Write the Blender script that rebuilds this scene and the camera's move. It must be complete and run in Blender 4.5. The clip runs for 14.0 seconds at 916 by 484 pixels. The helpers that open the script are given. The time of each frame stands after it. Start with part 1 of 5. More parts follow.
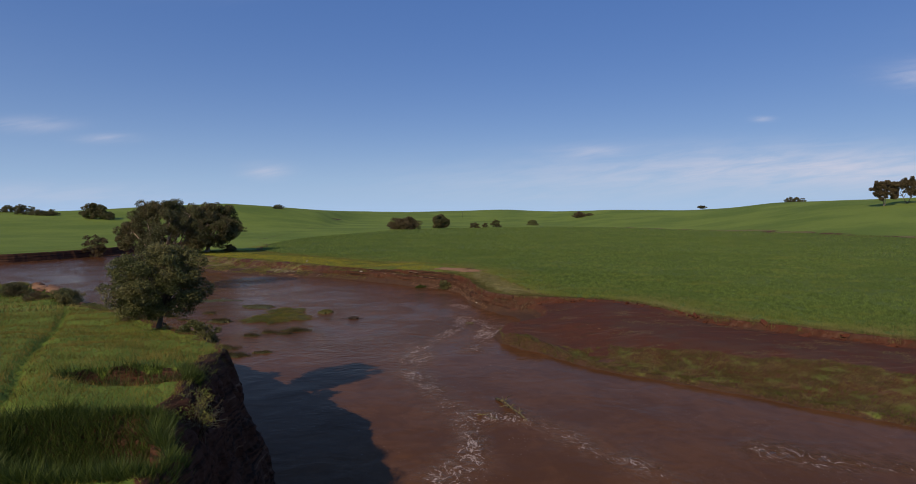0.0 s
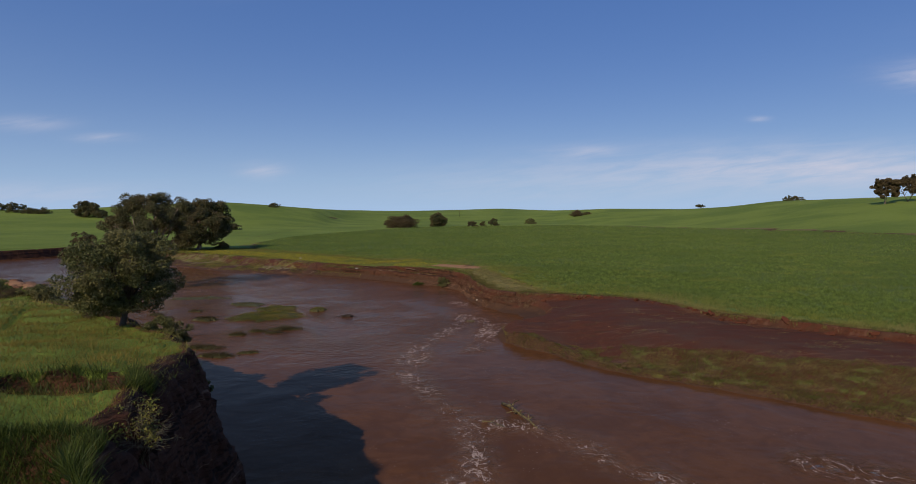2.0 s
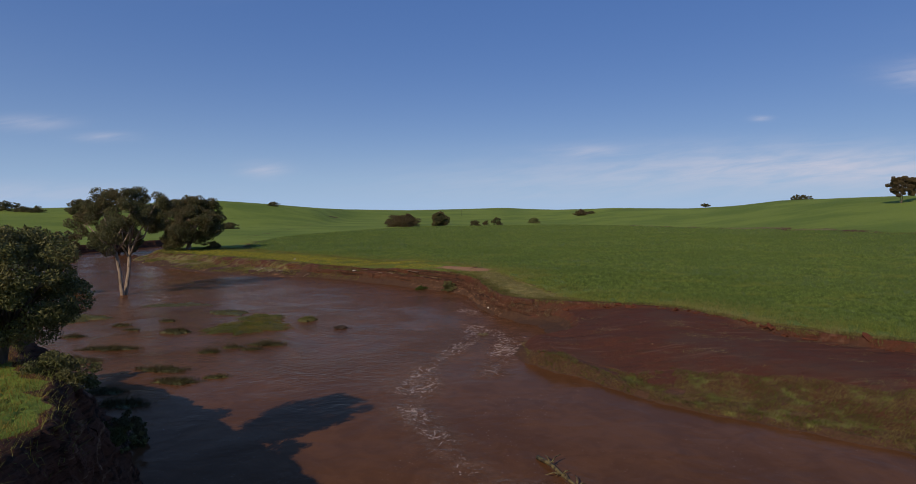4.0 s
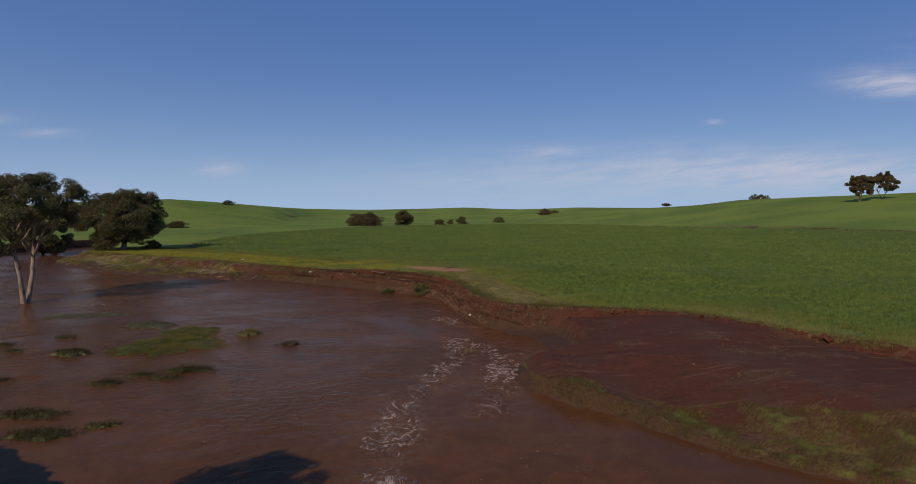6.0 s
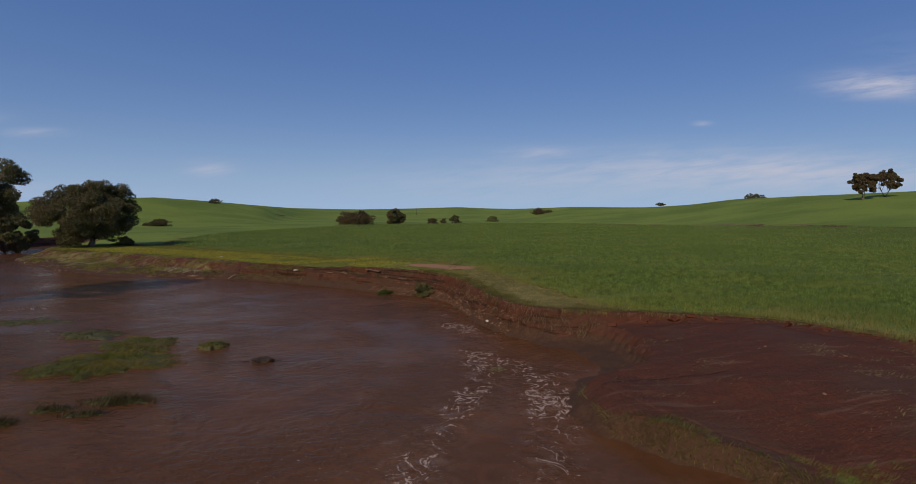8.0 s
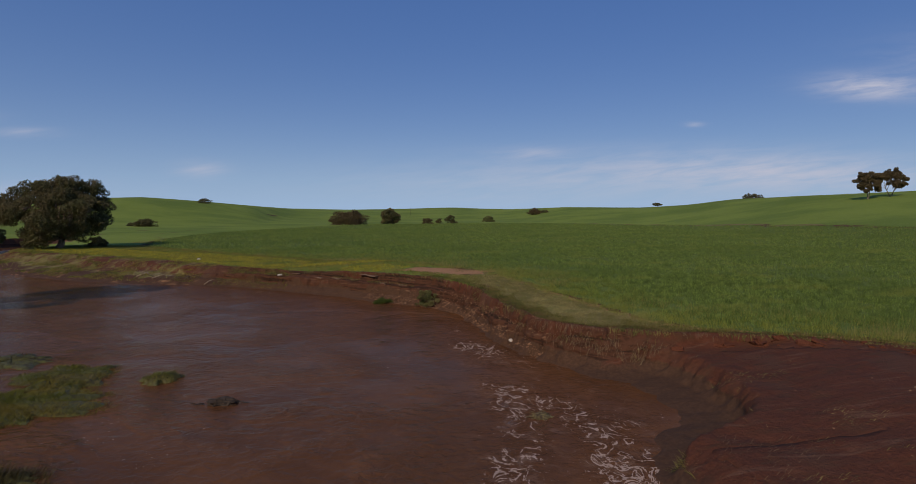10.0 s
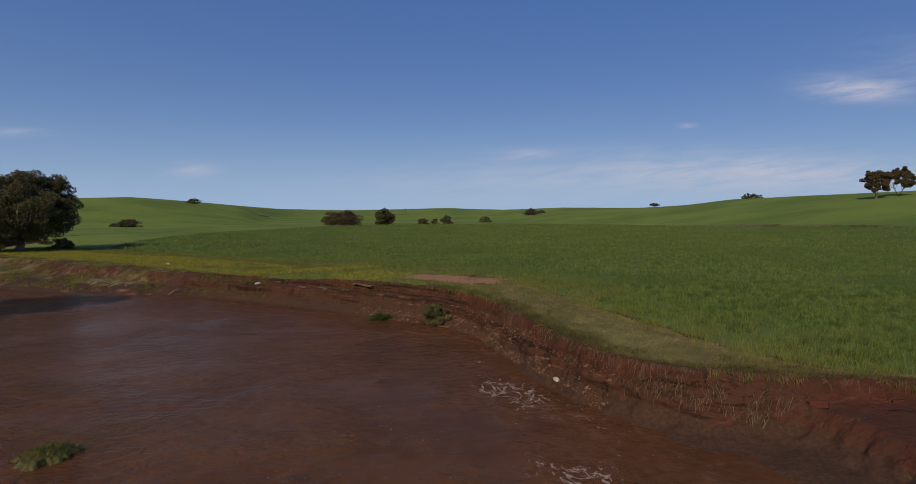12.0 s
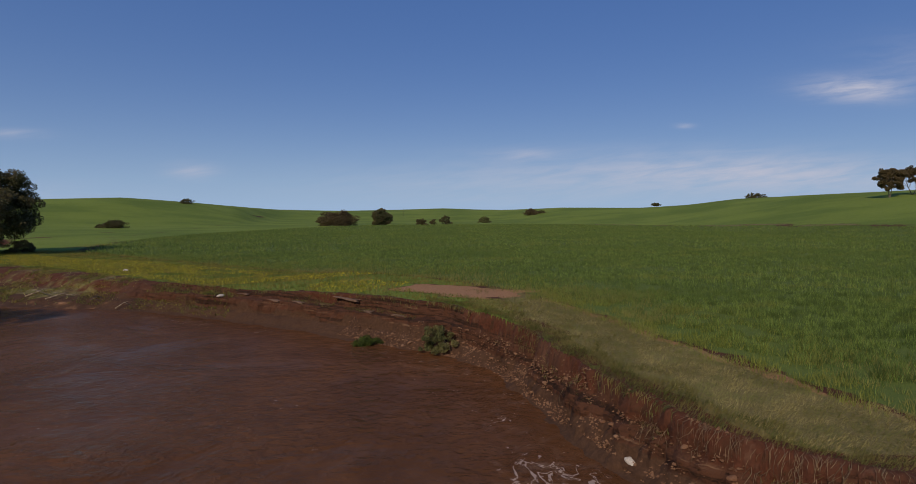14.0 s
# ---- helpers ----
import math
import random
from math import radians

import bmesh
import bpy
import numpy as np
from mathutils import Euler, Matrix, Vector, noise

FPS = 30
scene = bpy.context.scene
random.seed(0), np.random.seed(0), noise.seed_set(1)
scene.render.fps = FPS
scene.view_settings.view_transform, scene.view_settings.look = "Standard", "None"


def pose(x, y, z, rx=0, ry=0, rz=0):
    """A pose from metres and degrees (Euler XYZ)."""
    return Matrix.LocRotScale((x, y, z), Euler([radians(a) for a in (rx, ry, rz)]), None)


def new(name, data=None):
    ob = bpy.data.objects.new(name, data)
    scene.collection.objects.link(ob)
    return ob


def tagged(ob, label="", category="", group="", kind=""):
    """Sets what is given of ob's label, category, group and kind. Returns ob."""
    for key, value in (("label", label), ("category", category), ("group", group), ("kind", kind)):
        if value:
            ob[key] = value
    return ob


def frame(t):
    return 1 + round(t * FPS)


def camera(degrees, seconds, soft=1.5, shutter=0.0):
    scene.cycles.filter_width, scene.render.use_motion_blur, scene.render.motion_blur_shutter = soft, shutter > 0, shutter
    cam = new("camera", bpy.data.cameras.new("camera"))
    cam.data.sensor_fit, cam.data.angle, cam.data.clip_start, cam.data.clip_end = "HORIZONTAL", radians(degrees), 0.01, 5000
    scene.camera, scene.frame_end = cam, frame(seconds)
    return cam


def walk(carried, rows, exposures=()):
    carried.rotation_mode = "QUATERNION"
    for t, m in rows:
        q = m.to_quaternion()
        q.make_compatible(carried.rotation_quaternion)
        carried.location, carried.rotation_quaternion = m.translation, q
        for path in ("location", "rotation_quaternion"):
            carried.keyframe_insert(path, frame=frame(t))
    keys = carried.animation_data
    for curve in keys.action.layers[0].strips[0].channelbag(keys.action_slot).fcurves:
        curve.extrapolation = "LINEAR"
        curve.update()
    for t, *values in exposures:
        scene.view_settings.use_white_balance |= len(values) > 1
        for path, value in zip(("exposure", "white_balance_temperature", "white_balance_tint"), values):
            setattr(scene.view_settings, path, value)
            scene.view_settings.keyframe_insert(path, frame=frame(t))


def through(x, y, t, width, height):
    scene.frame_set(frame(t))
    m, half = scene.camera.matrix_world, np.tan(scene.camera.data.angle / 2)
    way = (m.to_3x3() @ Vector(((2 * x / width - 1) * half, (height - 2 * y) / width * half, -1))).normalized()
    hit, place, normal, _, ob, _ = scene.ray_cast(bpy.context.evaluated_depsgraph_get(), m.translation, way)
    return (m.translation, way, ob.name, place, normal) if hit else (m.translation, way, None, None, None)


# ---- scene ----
cam = camera(78.6, 14.0, soft=0.42)
METRES, EYE, TILT, LEAN, TURN = 70.0, 14.4, -2.85, 0.0, 0.0
ROWS = [
    (0.0, 0.0, 0.0, 0.0, 0.0, 0.0, 0.0),
    (0.5, -0.0002, 0.0091, -0.0058, -0.07, -0.02, 0.01),
    (1.0, -0.0011, 0.0223, -0.0098, -0.21, -0.04, -0.01),
    (1.5, -0.0027, 0.0387, -0.0117, -0.27, -0.04, 0.01),
    (2.0, -0.005, 0.0582, -0.0109, -0.3, -0.05, 0.0),
    (2.5, -0.0077, 0.0851, -0.0098, -0.34, -0.08, -0.02),
    (3.0, -0.0104, 0.1175, -0.0082, -0.31, -0.1, -0.02),
    (4.2, -0.0208, 0.2150, -0.0108, -0.15, -0.1, -0.05),
    (5.3, -0.0305, 0.3075, -0.0138, -0.12, -0.12, -0.07),
    (5.4, -0.0315, 0.3163, -0.0142, -0.27, -0.12, -0.07),
    (5.5, -0.0325, 0.3251, -0.0147, -0.63, -0.12, -0.08),
    (5.6, -0.0339, 0.3340, -0.0154, -1.18, -0.11, -0.04),
    (5.7, -0.0354, 0.3429, -0.0162, -2.20, -0.10, 0.0),
    (5.8, -0.0370, 0.3518, -0.0169, -3.05, -0.10, 0.05),
    (5.9, -0.0386, 0.3606, -0.0177, -3.75, -0.09, 0.1),
    (6.0, -0.0402, 0.3695, -0.0185, -4.03, -0.08, 0.12),
    (6.5, -0.049, 0.4125, -0.0226, -4.38, -0.09, 0.11),
    (7.0, -0.0548, 0.4546, -0.0269, -4.65, -0.06, 0.1),
    (7.5, -0.0576, 0.4939, -0.0304, -4.94, -0.05, 0.13),
    (8.0, -0.0608, 0.5305, -0.0321, -4.99, -0.03, 0.11),
    (10.5, -0.0766, 0.7099, -0.0302, -5.76, 0.04, 0.15),
    (11.0, -0.0803, 0.7485, -0.0283, -5.78, 0.06, 0.15),
    (11.5, -0.083, 0.7894, -0.0281, -5.84, 0.08, 0.16),
    (12.0, -0.0832, 0.834, -0.029, -6.27, 0.1, 0.19),
    (12.5, -0.082, 0.8794, -0.0287, -6.35, 0.07, 0.24),
    (13.0, -0.0798, 0.9235, -0.0279, -6.37, 0.08, 0.26),
    (13.5, -0.0774, 0.9619, -0.0268, -6.4, 0.14, 0.26),
    (14.0, -0.0764, 0.9915, -0.0258, -6.45, 0.16, 0.3),
]
walk(cam, [(t, pose(0, 0, EYE, TILT, LEAN, TURN) @ pose(METRES * x, METRES * y, METRES * z, 90 + pitch, roll, yaw)) for t, x, y, z, yaw, pitch, roll in ROWS],
     [(0.0, -0.46, 6500, 15), (3.0, -0.52, 6500, 15), (6.0, -0.63, 6500, 15), (8.0, -0.68, 6500, 15), (14.0, -0.69, 6500, 15)])

# ---------------------------------------------------------------- world, sun
SUN_DIR = Vector((0.5, 0.866, 0.0)).normalized()      # the way that shadows fall
SUN_ELEV = radians(33)
world = bpy.data.worlds.new("sky")
scene.world = world
world.use_nodes = True
wt = world.node_tree
wt.nodes.clear()


def wnode(kind, **values):
    n = wt.nodes.new(kind)
    for k, v in values.items():
        n.inputs[k].default_value = v
    return n


sky = wt.nodes.new("ShaderNodeTexSky")
sky.sky_type = "NISHITA"
sky.sun_disc = False
sky.sun_elevation = SUN_ELEV
sky.sun_rotation = math.atan2(-SUN_DIR.x, -SUN_DIR.y)
sky.altitude = 200
sky.air_density, sky.dust_density, sky.ozone_density = 1.0, 0.2, 2.2
tint = wnode("ShaderNodeHueSaturation", Hue=0.520, Saturation=1.42, Value=0.95)
wt.links.new(sky.outputs[0], tint.inputs["Color"])


def wmath(op, a, b=0.0):
    n = wt.nodes.new("ShaderNodeMath")
    n.operation = op
    for k, v in enumerate((a, b)):
        if isinstance(v, (int, float)):
            n.inputs[k].default_value = v
        else:
            wt.links.new(v, n.inputs[k])
    return n.outputs[0]


# Thin clouds: middle (east over north, height over north), half sizes, density.
CLOUDS = [(0.89, 0.245, 0.10, 0.022, 1.0), (0.66, 0.080, 0.40, 0.036, 0.85), (-0.343, 0.076, 0.04, 0.013, 0.45), (-0.76, 0.158, 0.07, 0.012, 0.4),
          (-0.62, 0.134, 0.05, 0.008, 0.4), (0.235, 0.111, 0.06, 0.010, 0.40), (0.54, 0.168, 0.018, 0.005, 0.4), (-0.75, 0.035, 0.25, 0.02, 0.3),
          (-0.45, 0.40, 0.12, 0.02, 0.16), (0.15, 0.05, 0.25, 0.03, 0.25), (1.3, 0.3, 0.25, 0.05, 0.8), (-1.6, 0.3, 0.4, 0.06, 0.6)]
w_dir = wt.nodes.new("ShaderNodeTexCoord")
w_sep = wt.nodes.new("ShaderNodeSeparateXYZ")
wt.links.new(w_dir.outputs["Generated"], w_sep.inputs[0])
ahead = wmath("MAXIMUM", w_sep.outputs[1], 0.05)
cu, cv = wmath("DIVIDE", w_sep.outputs[0], ahead), wmath("DIVIDE", w_sep.outputs[2], ahead)
cover_sum = None
for u0, v0, su, sv, dens in CLOUDS:
    du, dv = wmath("DIVIDE", wmath("SUBTRACT", cu, u0), su), wmath("DIVIDE", wmath("SUBTRACT", cv, v0), sv)
    d2 = wmath("ADD", wmath("MULTIPLY", du, du), wmath("MULTIPLY", dv, dv))
    blob = wmath("MULTIPLY", wmath("EXPONENT", wmath("MULTIPLY", d2, -1.0)), dens)
    cover_sum = blob if cover_sum is None else wmath("ADD", cover_sum, blob)
w_flat = wt.nodes.new("ShaderNodeCombineXYZ")
wt.links.new(wmath("MULTIPLY", cu, 5.0), w_flat.inputs[0])
wt.links.new(wmath("ADD", wmath("MULTIPLY", cv, 34.0), wmath("MULTIPLY", cu, -4.0)), w_flat.inputs[1])
w_noise = wt.nodes.new("ShaderNodeTexNoise")
w_noise.inputs["Scale"].default_value, w_noise.inputs["Detail"].default_value, w_noise.inputs["Roughness"].default_value = 1.6, 8, 0.62
w_noise.inputs["Distortion"].default_value = 0.4
wt.links.new(w_flat.outputs[0], w_noise.inputs["Vector"])
w_range = wt.nodes.new("ShaderNodeMapRange")
w_range.interpolation_type = "SMOOTHSTEP"
for k, v in ((1, 0.22), (2, 0.74)):
    w_range.inputs[k].default_value = v
wt.links.new(w_noise.outputs["Fac"], w_range.inputs[0])
w_fac = wmath("MINIMUM", wmath("MULTIPLY", cover_sum, wmath("ADD", wmath("MULTIPLY", w_range.outputs[0], 0.88), 0.12)), 0.85)
# Pale blue air low over the horizon.
low_air = wmath("MULTIPLY", wmath("EXPONENT", wmath("DIVIDE", wmath("MAXIMUM", w_sep.outputs[2], 0.0), -0.12)), 0.93)
w_air = wt.nodes.new("ShaderNodeMix")
w_air.data_type = "RGBA"
wt.links.new(low_air, w_air.inputs[0])
w_even = wt.nodes.new("ShaderNodeMix")
w_even.data_type = "RGBA"
w_even.inputs[0].default_value = 0.60
wt.links.new(tint.outputs[0], w_even.inputs[6])
w_even.inputs[7].default_value = (1.30, 2.80, 6.6, 1)
wt.links.new(w_even.outputs[2], w_air.inputs[6])
w_air.inputs[7].default_value = (5.2, 7.7, 10.8, 1)
w_mix = wt.nodes.new("ShaderNodeMix")
w_mix.data_type = "RGBA"
wt.links.new(w_fac, w_mix.inputs[0])
wt.links.new(w_air.outputs[2], w_mix.inputs[6])
w_mix.inputs[7].default_value = (8.0, 8.3, 9.6, 1)
sky_back = wnode("ShaderNodeBackground", Strength=0.1)
wt.links.new(w_mix.outputs[2], sky_back.inputs[0])
w_out = wt.nodes.new("ShaderNodeOutputWorld")
wt.links.new(sky_back.outputs[0], w_out.inputs[0])

sun = new("sun", bpy.data.lights.new("sun", "SUN"))
sun.data.energy, sun.data.angle, sun.data.color = 4.5, radians(0.55), (1.0, 0.83, 0.60)
sun_way = Vector((SUN_DIR.x * math.cos(SUN_ELEV), SUN_DIR.y * math.cos(SUN_ELEV), -math.sin(SUN_ELEV)))
sun.rotation_mode = "QUATERNION"
sun.rotation_quaternion = sun_way.to_track_quat("-Z", "Y")
sun.location = (-60, -80, 90)


# ---------------------------------------------------------------- materials
class Mat:
    """A small helper to write node materials in a few lines."""

    def __init__(self, name):
        self.mat = bpy.data.materials.new(name)
        self.mat.use_nodes = True
        self.t = self.mat.node_tree
        self.t.nodes.clear()
        self.out = self.t.nodes.new("ShaderNodeOutputMaterial")
        self.coord = self.t.nodes.new("ShaderNodeTexCoord")

    def link(self, a, b):
        self.t.links.new(a, b)

    def feed(self, sock, value):
        if hasattr(value, "is_linked"):
            self.link(value, sock)
        elif isinstance(value, tuple) and len(value) == 3 and sock.type == "RGBA":
            sock.default_value = (*value, 1)
        else:
            sock.default_value = value

    def noise(self, scale, detail=4, rough=0.55, distort=0.0, stretch=None):
        n = self.t.nodes.new("ShaderNodeTexNoise")
        n.inputs["Scale"].default_value, n.inputs["Detail"].default_value = scale, detail
        n.inputs["Roughness"].default_value, n.inputs["Distortion"].default_value = rough, distort
        src = self.coord.outputs["Object"]
        if stretch:
            m = self.t.nodes.new("ShaderNodeMapping")
            m.inputs["Scale"].default_value = stretch
            self.link(src, m.inputs[0])
            src = m.outputs[0]
        self.link(src, n.inputs["Vector"])
        return n.outputs["Fac"]

    def ramp(self, value, a, b, lo=0.0, hi=1.0):
        n = self.t.nodes.new("ShaderNodeMapRange")
        n.interpolation_type = "SMOOTHSTEP"
        self.feed(n.inputs[0], value)
        for k, v in zip((1, 2, 3, 4), (a, b, lo, hi)):
            n.inputs[k].default_value = v
        return n.outputs[0]

    def mix(self, fac, a, b):
        n = self.t.nodes.new("ShaderNodeMix")
        n.data_type = "RGBA"
        self.feed(n.inputs[0], fac)
        self.feed(n.inputs[6], a)
        self.feed(n.inputs[7], b)
        return n.outputs[2]

    def math(self, op, a, b=0.0):
        n = self.t.nodes.new("ShaderNodeMath")
        n.operation = op
        self.feed(n.inputs[0], a)
        self.feed(n.inputs[1], b)
        return n.outputs[0]

    def attr(self, name):
        n = self.t.nodes.new("ShaderNodeAttribute")
        n.attribute_name = name
        s = self.t.nodes.new("ShaderNodeSeparateColor")
        self.link(n.outputs["Color"], s.inputs[0])
        return (*s.outputs, n.outputs["Alpha"])

    def island(self):
        return self.t.nodes.new("ShaderNodeNewGeometry").outputs["Random Per Island"]

    def bump(self, height, strength=0.5, distance=0.1):
        n = self.t.nodes.new("ShaderNodeBump")
        n.inputs["Strength"].default_value, n.inputs["Distance"].default_value = strength, distance
        self.link(height, n.inputs["Height"])
        return n.outputs[0]

    def surface(self, color, rough=0.9, bump=None, spec=0.3, through=0.0):
        p = self.t.nodes.new("ShaderNodeBsdfPrincipled")
        self.feed(p.inputs["Base Color"], color)
        self.feed(p.inputs["Roughness"], rough)
        p.inputs["Specular IOR Level"].default_value = spec
        if bump is not None:
            self.link(bump, p.inputs["Normal"])
        top = p.outputs[0]
        if through:
            tr = self.t.nodes.new("ShaderNodeBsdfTranslucent")
            self.feed(tr.inputs["Color"], color)
            m = self.t.nodes.new("ShaderNodeMixShader")
            m.inputs[0].default_value = through
            self.link(top, m.inputs[1])
            self.link(tr.outputs[0], m.inputs[2])
            top = m.outputs[0]
        self.link(top, self.out.inputs[0])
        return self.mat


def plant_material(name, dark, light, third=None, through=0.25, rough=0.6, big=0.15):
    m = Mat(name)
    c = m.mix(m.island(), dark, light)
    if third:
        c = m.mix(m.ramp(m.noise(big, 3), 0.42, 0.62), c, third)
    return m.surface(c, rough, spec=0.25, through=through)


def wheat_material():
    """Green wheat that stands in tufts and patches of darker and yellower growth."""
    m = Mat("wheat_green")
    c = m.mix(m.island(), (0.100, 0.160, 0.030), (0.280, 0.385, 0.086))
    c = m.mix(m.ramp(m.noise(1.5, 4, 0.62), 0.44, 0.58, 0.0, 0.82), c, (0.054, 0.086, 0.018))
    c = m.mix(m.ramp(m.noise(0.22, 4, 0.6, stretch=(0.6, 1.4, 1.0)), 0.50, 0.66, 0.0, 0.55), c, (0.265, 0.285, 0.060))
    c = m.mix(m.ramp(m.noise(0.05, 4, 0.55), 0.46, 0.66, 0.0, 0.5), c, (0.100, 0.155, 0.034))
    return m.surface(c, 0.6, spec=0.25, through=0.35)


def bark_material(name, dark, light, scale=3.0):
    m = Mat(name)
    n = m.noise(scale, 5, 0.6, stretch=(1, 1, 0.25))
    return m.surface(m.mix(m.ramp(n, 0.35, 0.65), dark, light), 0.85, m.bump(n, 0.6, 0.03))


def ground_material():
    m = Mat("ground_cover")
    fine, mid, big = m.noise(6.0, 6, 0.65), m.noise(0.7, 5, 0.6), m.noise(0.016, 5, 0.6)
    streak = m.noise(1.3, 5, 0.65, stretch=(0.35, 1.6, 1.0))
    cover, extra = m.attr("cover"), m.attr("extra")

    def edge(mask):
        return m.ramp(m.math("ADD", mask, m.math("MULTIPLY", m.math("SUBTRACT", mid, 0.5), 0.9)), 0.38, 0.62)

    red = m.mix(m.ramp(fine, 0.3, 0.7), (0.070, 0.025, 0.014), (0.102, 0.037, 0.020))
    red = m.mix(m.ramp(streak, 0.48, 0.7), red, (0.068, 0.033, 0.018))
    red = m.mix(m.ramp(m.noise(0.25, 4), 0.45, 0.7), red, (0.084, 0.042, 0.026))
    scour = m.noise(0.9, 5, 0.62, 0.3, stretch=(0.22, 1.9, 1.0))
    red = m.mix(m.ramp(scour, 0.55, 0.68, 0.0, 0.65), red, (0.140, 0.074, 0.047))
    red = m.mix(m.ramp(scour, 0.30, 0.42, 0.55, 0.0), red, (0.046, 0.022, 0.015))
    layer = m.noise(1.0, 5, 0.6, stretch=(0.12, 0.12, 4.2))
    face = m.mix(m.ramp(layer, 0.40, 0.50), (0.030, 0.016, 0.010), (0.082, 0.037, 0.021))
    face = m.mix(m.ramp(layer, 0.60, 0.70), face, (0.185, 0.112, 0.068))
    face = m.mix(m.ramp(fine, 0.45, 0.75, 0, 0.5), face, (0.105, 0.045, 0.024))
    chip = m.noise(3.0, 5, 0.7, 0.6, stretch=(0.6, 0.6, 2.2))
    gap = m.ramp(chip, 0.36, 0.46, 1.0, 0.0)
    face = m.mix(m.math("MULTIPLY", gap, 0.45), face, (0.036, 0.020, 0.013))
    mud = m.mix(m.ramp(fine, 0.35, 0.7), (0.056, 0.030, 0.018), (0.084, 0.046, 0.027))
    dry = m.mix(m.ramp(fine, 0.3, 0.7), (0.215, 0.175, 0.075), (0.125, 0.118, 0.040))
    pasture = m.mix(m.ramp(big, 0.35, 0.65), (0.114, 0.170, 0.026), (0.178, 0.238, 0.038))
    pasture = m.mix(m.ramp(mid, 0.45, 0.8, 0, 0.5), pasture, (0.076, 0.128, 0.014))
    rows = m.noise(0.9, 3, 0.6, stretch=(1.0, 0.10, 1.0))
    crop = m.mix(m.ramp(fine, 0.3, 0.7), (0.072, 0.108, 0.022), (0.122, 0.168, 0.036))
    crop = m.mix(m.ramp(big, 0.4, 0.7, 0, 0.6), crop, (0.138, 0.180, 0.036))
    crop = m.mix(m.ramp(rows, 0.4, 0.7, 0, 0.35), crop, (0.080, 0.130, 0.028))
    flowers = m.mix(m.ramp(fine, 0.45, 0.62), (0.11, 0.125, 0.022), (0.26, 0.21, 0.018))
    c = m.mix(edge(cover[2]), red, mud)
    c = m.mix(edge(extra[2]), c, face)
    dusty = m.mix(m.ramp(fine, 0.35, 0.7), (0.29, 0.155, 0.074), (0.41, 0.230, 0.118))
    c = m.mix(edge(extra[0]), c, dry)
    c = m.mix(edge(cover[0]), c, pasture)
    c = m.mix(edge(extra[1]), c, flowers)
    c = m.mix(edge(cover[1]), c, crop)
    c = m.mix(edge(cover[3]), c, dusty)
    h = m.math("ADD", m.math("MULTIPLY", fine, 0.8), m.math("ADD", m.math("MULTIPLY", mid, 1.8), m.math("MULTIPLY", scour, 0.35)))
    h = m.math("ADD", h, m.math("MULTIPLY", m.math("SUBTRACT", layer, m.math("MULTIPLY", gap, 0.4)), m.math("MULTIPLY", extra[2], 2.2)))
    h = m.math("MULTIPLY", h, m.ramp(cover[2], 0.3, 0.8, 1.0, 0.35))
    return m.surface(c, 0.95, m.bump(h, 0.8, 0.13), spec=0.15)


